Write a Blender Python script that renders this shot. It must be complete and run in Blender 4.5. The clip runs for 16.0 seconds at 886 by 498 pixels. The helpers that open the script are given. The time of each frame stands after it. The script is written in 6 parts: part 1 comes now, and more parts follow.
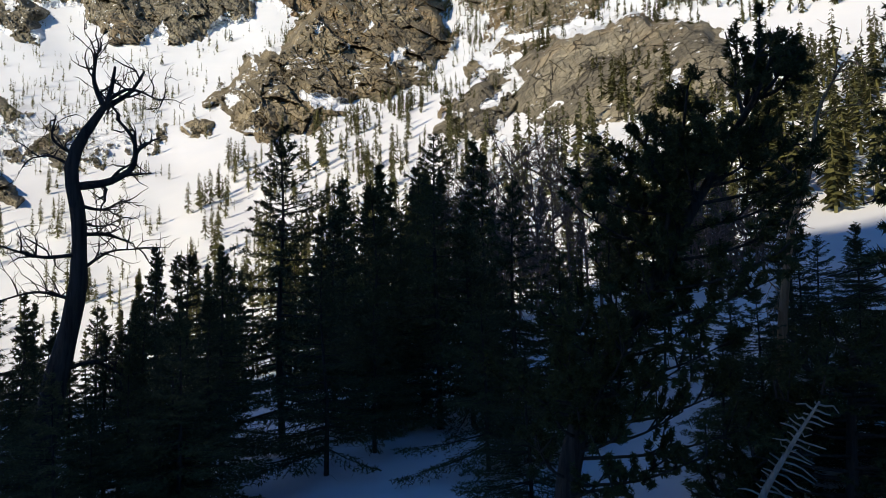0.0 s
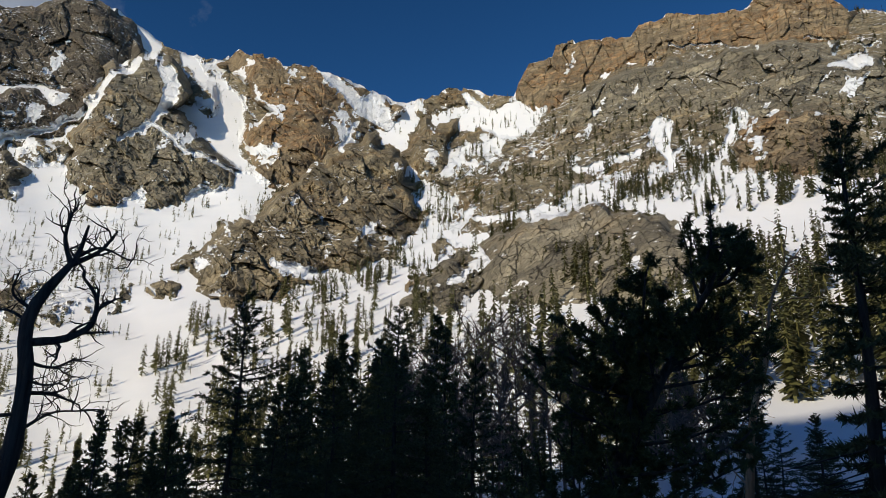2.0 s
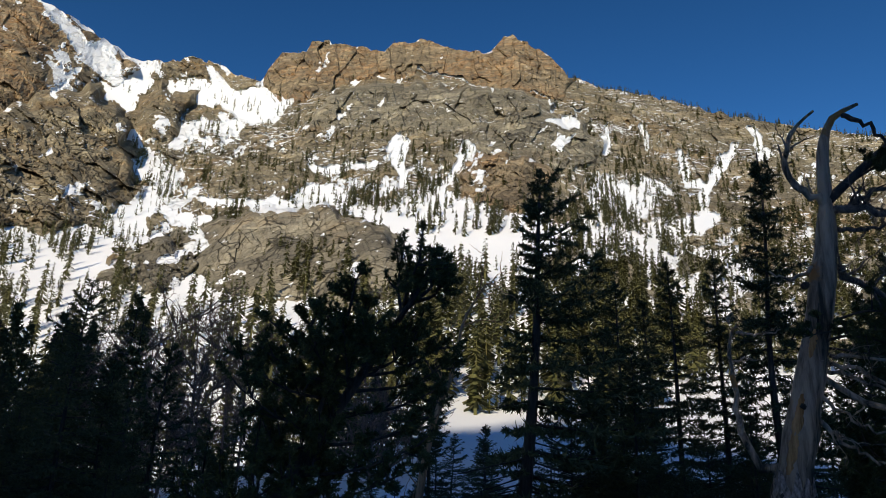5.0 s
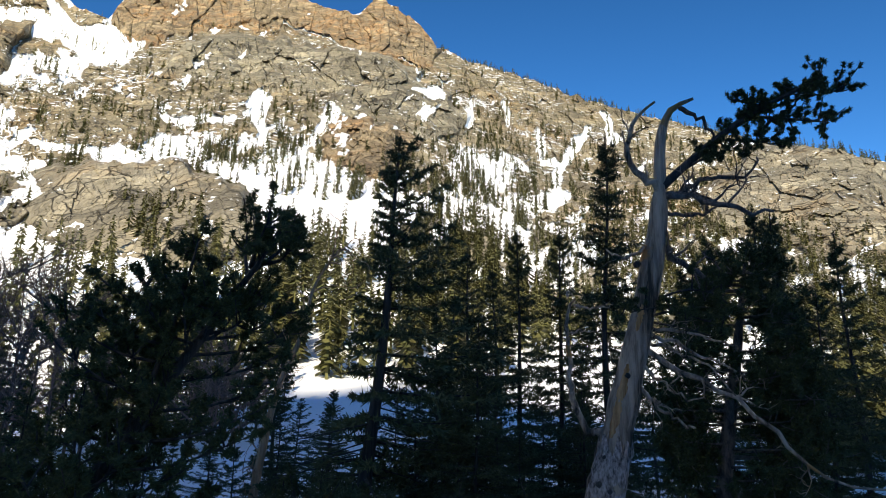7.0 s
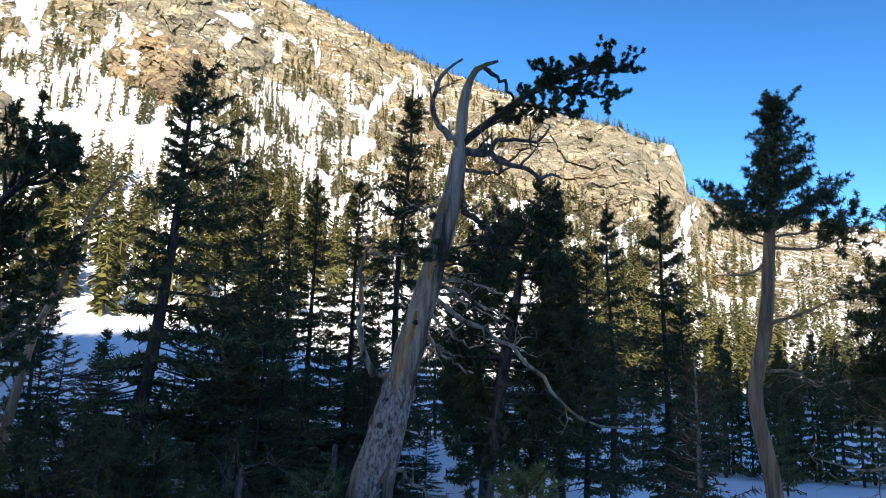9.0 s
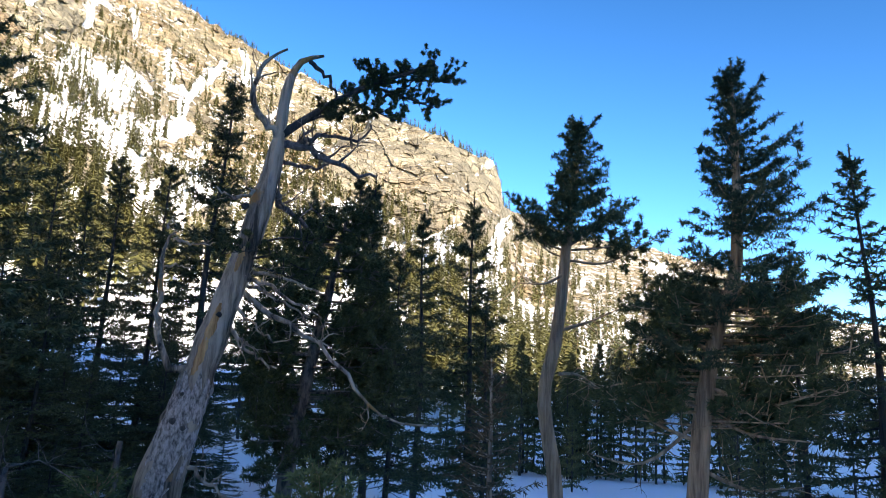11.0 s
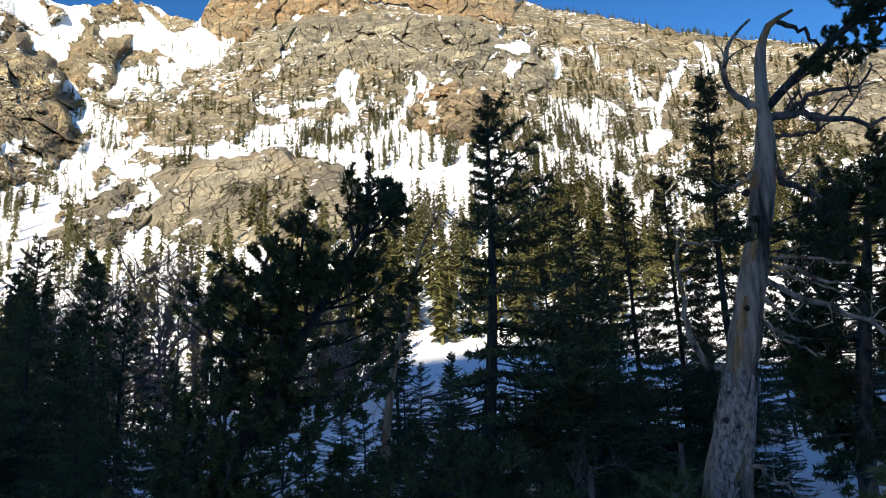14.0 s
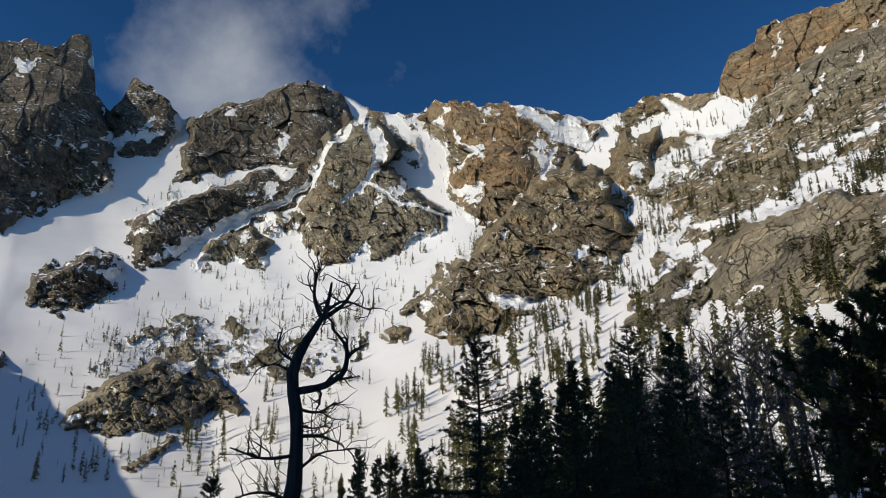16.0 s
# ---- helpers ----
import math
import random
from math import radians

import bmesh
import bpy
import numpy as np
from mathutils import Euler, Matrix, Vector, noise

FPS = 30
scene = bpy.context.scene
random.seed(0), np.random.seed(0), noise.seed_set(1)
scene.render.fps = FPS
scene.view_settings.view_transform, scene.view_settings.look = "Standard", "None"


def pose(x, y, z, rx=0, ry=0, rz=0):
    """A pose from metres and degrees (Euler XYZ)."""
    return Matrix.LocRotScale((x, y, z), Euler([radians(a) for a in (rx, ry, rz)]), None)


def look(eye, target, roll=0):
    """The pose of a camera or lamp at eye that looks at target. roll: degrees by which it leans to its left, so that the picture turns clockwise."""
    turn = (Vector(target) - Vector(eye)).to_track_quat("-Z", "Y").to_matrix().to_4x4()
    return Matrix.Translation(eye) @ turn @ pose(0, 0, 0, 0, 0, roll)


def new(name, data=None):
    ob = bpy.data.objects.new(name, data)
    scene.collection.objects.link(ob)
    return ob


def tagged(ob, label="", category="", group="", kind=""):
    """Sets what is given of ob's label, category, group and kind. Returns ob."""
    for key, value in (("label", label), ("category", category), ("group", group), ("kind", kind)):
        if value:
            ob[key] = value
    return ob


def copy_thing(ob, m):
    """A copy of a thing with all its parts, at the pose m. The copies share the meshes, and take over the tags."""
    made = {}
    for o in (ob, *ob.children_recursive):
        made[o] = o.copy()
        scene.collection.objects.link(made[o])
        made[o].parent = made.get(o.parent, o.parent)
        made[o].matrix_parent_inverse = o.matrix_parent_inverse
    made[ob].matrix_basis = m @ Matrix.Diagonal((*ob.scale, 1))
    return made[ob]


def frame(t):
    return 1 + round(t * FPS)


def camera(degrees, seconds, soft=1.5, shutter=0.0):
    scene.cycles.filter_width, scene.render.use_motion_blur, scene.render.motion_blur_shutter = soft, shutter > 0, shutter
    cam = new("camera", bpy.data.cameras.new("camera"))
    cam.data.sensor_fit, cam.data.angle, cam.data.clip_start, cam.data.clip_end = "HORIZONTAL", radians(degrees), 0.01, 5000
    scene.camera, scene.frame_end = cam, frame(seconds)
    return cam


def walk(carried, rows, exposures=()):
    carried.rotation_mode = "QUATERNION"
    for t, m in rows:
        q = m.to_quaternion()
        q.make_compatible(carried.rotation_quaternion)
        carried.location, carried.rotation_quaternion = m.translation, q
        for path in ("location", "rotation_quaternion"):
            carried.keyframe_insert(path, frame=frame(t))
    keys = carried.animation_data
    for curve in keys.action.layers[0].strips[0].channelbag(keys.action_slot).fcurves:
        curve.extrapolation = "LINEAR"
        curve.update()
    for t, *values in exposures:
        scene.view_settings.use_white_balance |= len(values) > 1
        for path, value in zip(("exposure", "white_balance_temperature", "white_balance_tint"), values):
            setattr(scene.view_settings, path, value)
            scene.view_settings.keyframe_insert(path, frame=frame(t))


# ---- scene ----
cam = camera(63.33, 16.0, soft=0.75)
EYE = 1.7


def view(az, el, roll, x, y, z):
    """The camera's pose: azimuth clockwise from +y, elevation and roll in degrees, and the small sway about the spot."""
    a, e = radians(az), radians(el)
    way = Vector((math.sin(a) * math.cos(e), math.cos(a) * math.cos(e), math.sin(e)))
    eye = Vector((x, y, EYE + z))
    return look(eye, eye + way, roll)


ROWS = [
    (0.0, -12.38, 4.09, -1.82, -0.093, 0.054, 0.03),
    (0.5, -14.15, 7.58, -1.45, -0.075, 0.098, 0.036),
    (1.0, -14.36, 11.93, -0.91, -0.076, 0.083, 0.032),
    (1.5, -11.81, 15.03, -0.13, -0.091, 0.055, 0.019),
    (2.0, -9.34, 17.83, 0.23, -0.088, 0.035, 0.021),
    (2.5, -7.55, 18.95, 0.77, -0.085, 0.021, 0.018),
    (3.0, -4.47, 18.48, 0.52, -0.08, 0.01, 0.017),
    (3.5, 0.0, 18.4, 0.28, -0.07, 0.012, 0.019),
    (4.0, 5.39, 18.54, 0.69, -0.058, 0.017, 0.019),
    (4.2, 7.15, 18.58, 1.11, -0.054, 0.019, 0.018),
    (6.3, 21.48, 16.68, 1.72, 0.024, 0.038, 0.036),
    (6.5, 22.4, 16.47, 1.56, 0.03, 0.042, 0.036),
    (7.0, 25.26, 15.82, 1.53, 0.038, 0.024, 0.039),
    (7.5, 29.13, 13.92, 1.55, 0.078, 0.034, 0.037),
    (8.0, 31.34, 11.56, 1.79, 0.095, 0.046, 0.028),
    (8.5, 36.37, 11.23, 1.63, 0.076, 0.073, 0.041),
    (9.0, 41.78, 12.01, 1.77, 0.065, 0.047, 0.029),
    (9.5, 45.52, 12.49, 2.04, 0.067, 0.007, 0.013),
    (10.0, 49.22, 13.22, 2.92, 0.07, -0.025, 0.01),
    (10.2, 50.95, 13.53, 2.94, 0.069, -0.047, 0.001),
    (11.2, 57.0, 12.2, 2.2, 0.1, -0.045, -0.01),
    (12.3, 56.01, 9.74, 0.91, 0.116, -0.03, -0.023),
    (12.5, 52.08, 9.34, -0.02, 0.06, -0.043, -0.04),
    (13.0, 39.37, 9.13, -1.65, 0.052, -0.017, -0.034),
    (13.5, 27.65, 9.69, -2.8, 0.012, -0.065, -0.064),
    (14.0, 16.78, 12.86, -2.67, 0.037, -0.039, -0.038),
    (14.5, 5.72, 17.57, -1.16, 0.033, -0.039, -0.052),
    (15.0, -3.4, 20.01, -1.29, -0.003, 0.01, -0.031),
    (15.5, -17.12, 20.44, -1.17, 0.002, -0.149, -0.079),
    (16.0, -27.16, 20.22, -1.53, -0.077, -0.148, -0.042),
]
EXPOSURES = [(0, -0.15, 7500, 8), (2, -0.42, 7500, 8), (3.5, -0.42, 7500, 8), (4.2, -0.36, 7500, 8), (6.3, 0.35, 7600, 7), (7, 0.65, 7700, 6), (9, 1.35, 8000, 8), (12.5, 1.75, 8200, 10), (13.2, 1.5, 8100, 8), (13.8, 1.08, 8000, 7), (14.4, 0.18, 7700, 7), (15, -0.36, 7500, 8), (16, -0.44, 7500, 8)]
walk(cam, [(r[0], view(*r[1:])) for r in ROWS], EXPOSURES)

# ---- light ----
SUN_AZ, SUN_EL = 212.0, 24.0
world = bpy.data.worlds.new("sky")
scene.world = world
world.use_nodes = True
wn, wl = world.node_tree.nodes, world.node_tree.links
sky = wn.new("ShaderNodeTexSky")
sky.sky_type, sky.sun_disc = "NISHITA", False
sky.sun_elevation, sky.sun_rotation = radians(SUN_EL), radians(SUN_AZ)
sky.altitude, sky.air_density, sky.dust_density, sky.ozone_density = 3000, 1.0, 0.8, 2.0
wn["Background"].inputs["Strength"].default_value = 0.082
deep = wn.new("ShaderNodeGamma")
deep.inputs[1].default_value = 1.5
rich = wn.new("ShaderNodeHueSaturation")
rich.inputs["Saturation"].default_value = 1.13
rich.inputs["Hue"].default_value = 0.498
wl.new(sky.outputs[0], deep.inputs[0])
wl.new(deep.outputs[0], rich.inputs["Color"])
# a torn white cloud drifting off the high spires
coord = wn.new("ShaderNodeTexCoord")
puff = wn.new("ShaderNodeTexNoise")
puff.inputs["Scale"].default_value, puff.inputs["Detail"].default_value, puff.inputs["Roughness"].default_value = 5.0, 9, 0.58
wl.new(coord.outputs["Generated"], puff.inputs["Vector"])
toward = wn.new("ShaderNodeVectorMath")
toward.operation = "DISTANCE"
ca, ce = radians(-45.8), radians(34.4)
toward.inputs[1].default_value = (math.sin(ca) * math.cos(ce), math.cos(ca) * math.cos(ce), math.sin(ce))
wl.new(coord.outputs["Generated"], toward.inputs[0])
span = wn.new("ShaderNodeMapRange")
span.inputs["From Min"].default_value, span.inputs["From Max"].default_value = 0.34, 0.02
span.inputs["To Min"].default_value, span.inputs["To Max"].default_value = -0.42, 0.2
wl.new(toward.outputs["Value"], span.inputs["Value"])
density = wn.new("ShaderNodeMath")
density.operation = "ADD"
wl.new(puff.outputs[0], density.inputs[0])
wl.new(span.outputs[0], density.inputs[1])
veil = wn.new("ShaderNodeMapRange")
veil.inputs["From Min"].default_value, veil.inputs["From Max"].default_value = 0.40, 0.95
wl.new(density.outputs[0], veil.inputs["Value"])
cloud = wn.new("ShaderNodeMix")
cloud.data_type = "RGBA"
cloud.inputs[7].default_value = (6.6, 7.6, 9.6, 1)
wl.new(veil.outputs[0], cloud.inputs[0])
wl.new(rich.outputs[0], cloud.inputs[6])
wl.new(cloud.outputs[2], wn["Background"].inputs[0])
sun_data = bpy.data.lights.new("sun", "SUN")
sun_data.energy, sun_data.angle, sun_data.color = 4.8, radians(0.5), (1.0, 0.935, 0.83)
sun = new("sun", sun_data)
sa, se = radians(SUN_AZ), radians(SUN_EL)
sun.matrix_world = look((900 * math.sin(sa), 900 * math.cos(sa), 900 * math.tan(se)), (0, 0, 0))


# ---- materials ----
def material(name, rough=0.8):
    m = bpy.data.materials.new(name)
    m.use_nodes = True
    b = m.node_tree.nodes["Principled BSDF"]
    b.inputs["Roughness"].default_value = rough
    return m, m.node_tree.nodes, m.node_tree.links, b


def noise_node(nodes, links, scale, detail=6.0, rough=0.6, vec=None, kind="ShaderNodeTexNoise"):
    n = nodes.new(kind)
    n.inputs["Scale"].default_value = scale
    if "Detail" in n.inputs:
        n.inputs["Detail"].default_value = detail
        n.inputs["Roughness"].default_value = rough
    if vec is not None:
        links.new(vec, n.inputs["Vector"])
    return n


def ramp(nodes, links, fac, stops):
    r = nodes.new("ShaderNodeValToRGB")
    while len(r.color_ramp.elements) < len(stops):
        r.color_ramp.elements.new(0.5)
    for el, (p, c) in zip(r.color_ramp.elements, stops):
        el.position, el.color = p, (*c, 1) if len(c) == 3 else c
    links.new(fac, r.inputs[0])
    return r


def mix(nodes, links, fac, a, b, mode="MIX"):
    m = nodes.new("ShaderNodeMix")
    m.data_type, m.blend_type = "RGBA", mode
    for sock, v in ((m.inputs[0], fac), (m.inputs[6], a), (m.inputs[7], b)):
        if isinstance(v, (int, float)):
            sock.default_value = v
        elif isinstance(v, tuple):
            sock.default_value = (*v, 1)
        else:
            links.new(v, sock)
    return m.outputs[2]


def math_node(nodes, links, op, a, b):
    m = nodes.new("ShaderNodeMath")
    m.operation = op
    for sock, v in zip(m.inputs, (a, b)):
        if isinstance(v, (int, float)):
            sock.default_value = v
        else:
            links.new(v, sock)
    return m.outputs[0]


def bump(nodes, links, height, strength, dist, b, chain=None):
    n = nodes.new("ShaderNodeBump")
    n.inputs["Strength"].default_value, n.inputs["Distance"].default_value = strength, dist
    links.new(height, n.inputs["Height"])
    if chain is not None:
        links.new(chain, n.inputs["Normal"])
    links.new(n.outputs[0], b.inputs["Normal"])
    return n.outputs[0]


def place(nodes, links, scale=(1, 1, 1)):
    tc, mp = nodes.new("ShaderNodeTexCoord"), nodes.new("ShaderNodeMapping")
    mp.inputs["Scale"].default_value = scale
    links.new(tc.outputs["Object"], mp.inputs[0])
    return mp.outputs[0]


def rock_material(name, base, dark, warm, warm_at=0.56, snow_at=0.92, dust_at=0.64):
    """Weathered granite: slabs of slightly different grey and tan, rusty stains, water streaks, broken joints, snow on ledges."""
    m, n, l, b = material(name, 0.9)
    p = place(n, l)
    big = noise_node(n, l, 0.014, 4, 0.55, p)
    tone = noise_node(n, l, 0.025, 4, 0.6, p)
    mid = noise_node(n, l, 0.12, 6, 0.65, p)
    streak = noise_node(n, l, 0.16, 5, 0.6, place(n, l, (1, 1, 0.14)))
    fine = noise_node(n, l, 0.7, 7, 0.72, p)
    light = tuple(min(1, c * 1.4) for c in base)
    col = ramp(n, l, tone.outputs[0], [(0.32, tuple(0.7 * c + 0.3 * d for c, d in zip(base, dark))), (0.5, base), (0.68, light)]).outputs[0]
    wfac = ramp(n, l, big.outputs[0], [(warm_at - 0.05, (0, 0, 0)), (warm_at + 0.10, (1, 1, 1))]).outputs[0]
    wf = math_node(n, l, "MULTIPLY", wfac, ramp(n, l, streak.outputs[0], [(0.40, (0, 0, 0)), (0.6, (1, 1, 1))]).outputs[0])
    col = mix(n, l, wf, col, warm)
    sf = ramp(n, l, streak.outputs[0], [(0.32, (1, 1, 1)), (0.43, (0, 0, 0))]).outputs[0]
    col = mix(n, l, math_node(n, l, "MULTIPLY", sf, 0.55), col, dark)
    height = math_node(n, l, "MULTIPLY", mid.outputs[0], 0.35)
    for k, (turn, squash, scale) in enumerate((((0.5, 0.25, 0.4), (1, 1, 0.33), 0.075), ((-0.35, 0.5, 1.2), (1, 1, 2.6), 0.06), ((0.25, -0.4, 0.8), (1, 1, 0.5), 0.24))):
        tc, mp = n.new("ShaderNodeTexCoord"), n.new("ShaderNodeMapping")
        mp.inputs["Rotation"].default_value, mp.inputs["Scale"].default_value = turn, squash
        l.new(tc.outputs["Object"], mp.inputs[0])
        warp = mix(n, l, 1.0, mp.outputs[0], math_vector(n, l, tone.outputs["Color"], 9.0), "ADD")
        warp = mix(n, l, 1.0, warp, math_vector(n, l, mid.outputs["Color"], 2.0), "ADD")
        cr, slab = n.new("ShaderNodeTexVoronoi"), n.new("ShaderNodeTexVoronoi")
        cr.feature = "DISTANCE_TO_EDGE"
        for v in (cr, slab):
            v.inputs["Scale"].default_value = scale
            l.new(warp, v.inputs["Vector"])
        own = n.new("ShaderNodeSeparateColor")
        l.new(slab.outputs["Color"], own.inputs[0])
        col = mix(n, l, 1.0, col, ramp(n, l, own.outputs[0], [(0.0, (0.78, 0.78, 0.79)), (1.0, (1.20, 1.19, 1.16))]).outputs[0], "MULTIPLY")
        # joints open and close along their length
        gap = math_node(n, l, "DIVIDE", cr.outputs["Distance"], math_node(n, l, "MAXIMUM", math_node(n, l, "MULTIPLY", math_node(n, l, "SUBTRACT", streak.outputs[0], 0.38), 2.6), 0.02))
        line = ramp(n, l, gap, [(0.0, (1, 1, 1)), (0.06, (0, 0, 0))]).outputs[0]
        col = mix(n, l, math_node(n, l, "MULTIPLY", line, 0.62), col, tuple(c * 0.45 for c in dark))
        height = math_node(n, l, "SUBTRACT", math_node(n, l, "ADD", height, math_node(n, l, "MULTIPLY", own.outputs[1], 0.5)), math_node(n, l, "MULTIPLY", line, 0.9))
    col = mix(n, l, 0.8, col, ramp(n, l, fine.outputs[0], [(0.34, (0.55, 0.55, 0.55)), (0.5, (1.0, 1.0, 1.0)), (0.66, (1.26, 1.25, 1.23))]).outputs[0], "MULTIPLY")
    geo = n.new("ShaderNodeNewGeometry")
    sep = n.new("ShaderNodeSeparateXYZ")
    l.new(geo.outputs["True Normal"], sep.inputs[0])
    ledge = math_node(n, l, "ADD", sep.outputs[2], math_node(n, l, "MULTIPLY", math_node(n, l, "SUBTRACT", mid.outputs[0], 0.5), 0.9))
    snow = ramp(n, l, ledge, [(snow_at, (0, 0, 0)), (snow_at + 0.03, (1, 1, 1))]).outputs[0]
    lying = n.new("ShaderNodeAttribute")
    lying.attribute_name = "snow"
    speck = noise_node(n, l, 0.22, 5, 0.65, place(n, l, (0.7, 0.7, 1.3)))
    # dusting along small slanting ledges, in drifts
    dust = noise_node(n, l, 0.30, 5, 0.7, place(n, l, (0.7, 0.7, 1.1)))
    dust = math_node(n, l, "ADD", dust.outputs[0], math_node(n, l, "MULTIPLY", math_node(n, l, "SUBTRACT", noise_node(n, l, 0.022, 4, 0.6, p).outputs[0], 0.5), 0.45))
    snow = math_node(n, l, "MAXIMUM", snow, ramp(n, l, dust, [(dust_at, (0, 0, 0)), (dust_at + 0.015, (1, 1, 1))]).outputs[0])
    patch = math_node(n, l, "ADD", lying.outputs["Fac"], math_node(n, l, "ADD", math_node(n, l, "MULTIPLY", math_node(n, l, "SUBTRACT", speck.outputs[0], 0.5), 0.8), math_node(n, l, "MULTIPLY", math_node(n, l, "SUBTRACT", fine.outputs[0], 0.5), 0.5)))
    snow = math_node(n, l, "MAXIMUM", snow, ramp(n, l, patch, [(0.49, (0, 0, 0)), (0.51, (1, 1, 1))]).outputs[0])
    col = mix(n, l, snow, col, (0.84, 0.86, 0.89))
    l.new(col, b.inputs["Base Color"])
    h = math_node(n, l, "ADD", height, math_node(n, l, "MULTIPLY", fine.outputs[0], 0.12))
    bump(n, l, h, 0.8, 2.4, b)
    b.inputs["Specular IOR Level"].default_value = 0.2
    return m


def math_vector(nodes, links, vec, scale):
    v = nodes.new("ShaderNodeVectorMath")
    v.operation = "SCALE"
    links.new(vec, v.inputs[0])
    v.inputs["Scale"].default_value = scale
    return v.outputs[0]


ROCK = rock_material("granite", (0.225, 0.190, 0.130), (0.088, 0.074, 0.054), (0.285, 0.192, 0.100), 0.52, 1.02, 0.65)
ROCK_SNOWY = rock_material("snow_dusted_granite", (0.220, 0.188, 0.130), (0.088, 0.076, 0.056), (0.268, 0.188, 0.102), 0.54, 0.98, 0.605)
ROCK_ORANGE = rock_material("rusty_granite", (0.240, 0.190, 0.125), (0.105, 0.082, 0.060), (0.325, 0.200, 0.105), 0.46, 1.1, 0.7)
ROCK_GREY = rock_material("grey_granite", (0.222, 0.200, 0.152), (0.094, 0.084, 0.067), (0.262, 0.194, 0.118), 0.57, 1.05, 0.66)
# base colour darkened so the western spires and cliffs read as in shade
ROCK_SHADE_DARK = rock_material("shade_darkened_banded_rock", (0.125, 0.109, 0.087), (0.052, 0.047, 0.041), (0.160, 0.120, 0.082), 0.58, 0.92, 0.625)


def snow_material(name, scale):
    m, n, l, b = material(name, 0.55)
    p = place(n, l)
    big, fine = noise_node(n, l, 0.05 * scale, 5, 0.6, p), noise_node(n, l, 0.9 * scale, 8, 0.7, p)
    col = ramp(n, l, big.outputs[0], [(0.3, (0.82, 0.84, 0.87)), (0.6, (0.86, 0.87, 0.89))]).outputs[0]
    l.new(col, b.inputs["Base Color"])
    h = math_node(n, l, "ADD", big.outputs[0], math_node(n, l, "MULTIPLY", fine.outputs[0], 0.15))
    bump(n, l, h, 0.3, 0.6 / scale, b)
    b.inputs["Specular IOR Level"].default_value = 0.25
    return m


SNOW = snow_material("wind_packed_snow", 1.0)
SNOW_NEAR = snow_material("forest_snow", 6.0)


def foliage_material(name, a, c):
    m, n, l, b = material(name, 0.6)
    info = n.new("ShaderNodeObjectInfo")
    geo = n.new("ShaderNodeNewGeometry")
    p = place(n, l)
    z = noise_node(n, l, 1.7, 4, 0.6, p)
    t = math_node(n, l, "ADD", math_node(n, l, "MULTIPLY", geo.outputs["Random Per Island"], 0.5), math_node(n, l, "MULTIPLY", z.outputs[0], 0.6))
    t = math_node(n, l, "ADD", t, math_node(n, l, "MULTIPLY", math_node(n, l, "SUBTRACT", info.outputs["Random"], 0.5), 0.3))
    l.new(ramp(n, l, t, [(0.2, a), (0.85, c)]).outputs[0], b.inputs["Base Color"])
    b.inputs["Specular IOR Level"].default_value = 0.25
    return m


NEEDLES = foliage_material("spruce_needles", (0.038, 0.047, 0.022), (0.115, 0.12, 0.048))
PINE = foliage_material("limber_pine_needles", (0.034, 0.043, 0.017), (0.100, 0.105, 0.036))
NEEDLES_FAR = foliage_material("hillside_conifer_needles", (0.048, 0.054, 0.02), (0.155, 0.145, 0.052))
YOUNG_GREEN = foliage_material("young_pine_needles", (0.06, 0.08, 0.028), (0.19, 0.2, 0.07))
RUSTY = foliage_material("dying_brown_needles", (0.07, 0.045, 0.022), (0.16, 0.10, 0.05))


def wood_material(name, a, c, grain, orange=None, squash=0.08):
    m, n, l, b = material(name, 0.85)
    p, pg = place(n, l), place(n, l, (1, 1, squash))
    g, k = noise_node(n, l, grain, 6, 0.65, pg), noise_node(n, l, 2.2, 5, 0.6, p)
    col = ramp(n, l, g.outputs[0], [(0.36, a), (0.6, c)]).outputs[0]
    if orange:
        col = mix(n, l, ramp(n, l, k.outputs[0], [(0.62, (0, 0, 0)), (0.68, (1, 1, 1))]).outputs[0], col, orange)
    l.new(col, b.inputs["Base Color"])
    bump(n, l, g.outputs[0], 1.0, 0.05, b)
    b.inputs["Specular IOR Level"].default_value = 0.2
    return m


BARK = wood_material("scaly_conifer_bark", (0.19, 0.12, 0.072), (0.50, 0.325, 0.195), 14)
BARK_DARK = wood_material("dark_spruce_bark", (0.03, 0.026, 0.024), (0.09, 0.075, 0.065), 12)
DEADWOOD = wood_material("weathered_grey_deadwood", (0.05, 0.038, 0.028), (0.44, 0.34, 0.245), 9, (0.34, 0.18, 0.07))
TWIG = wood_material("bare_grey_brown_twigs", (0.11, 0.075, 0.06), (0.26, 0.175, 0.14), 9)

BARK_GREY = wood_material("grey_pine_bark", (0.06, 0.05, 0.045), (0.2, 0.165, 0.14), 16, None, 0.4)
SCAR = wood_material("rusty_bare_wood", (0.24, 0.12, 0.045), (0.56, 0.33, 0.15), 12)
FLAKY = wood_material("flaking_grey_bark", (0.10, 0.085, 0.07), (0.52, 0.44, 0.375), 26, None, 0.5)
BLEACHED = wood_material("bleached_deadwood", (0.27, 0.235, 0.19), (0.5, 0.45, 0.39), 10)
# ---- building tools ----
RNG = np.random.default_rng(7)
PERM = np.random.default_rng(3).permutation(512)
PERM = np.concatenate([PERM, PERM, PERM])
GRAD = np.stack([np.cos(np.arange(16) * math.pi / 8), np.sin(np.arange(16) * math.pi / 8)], 1)


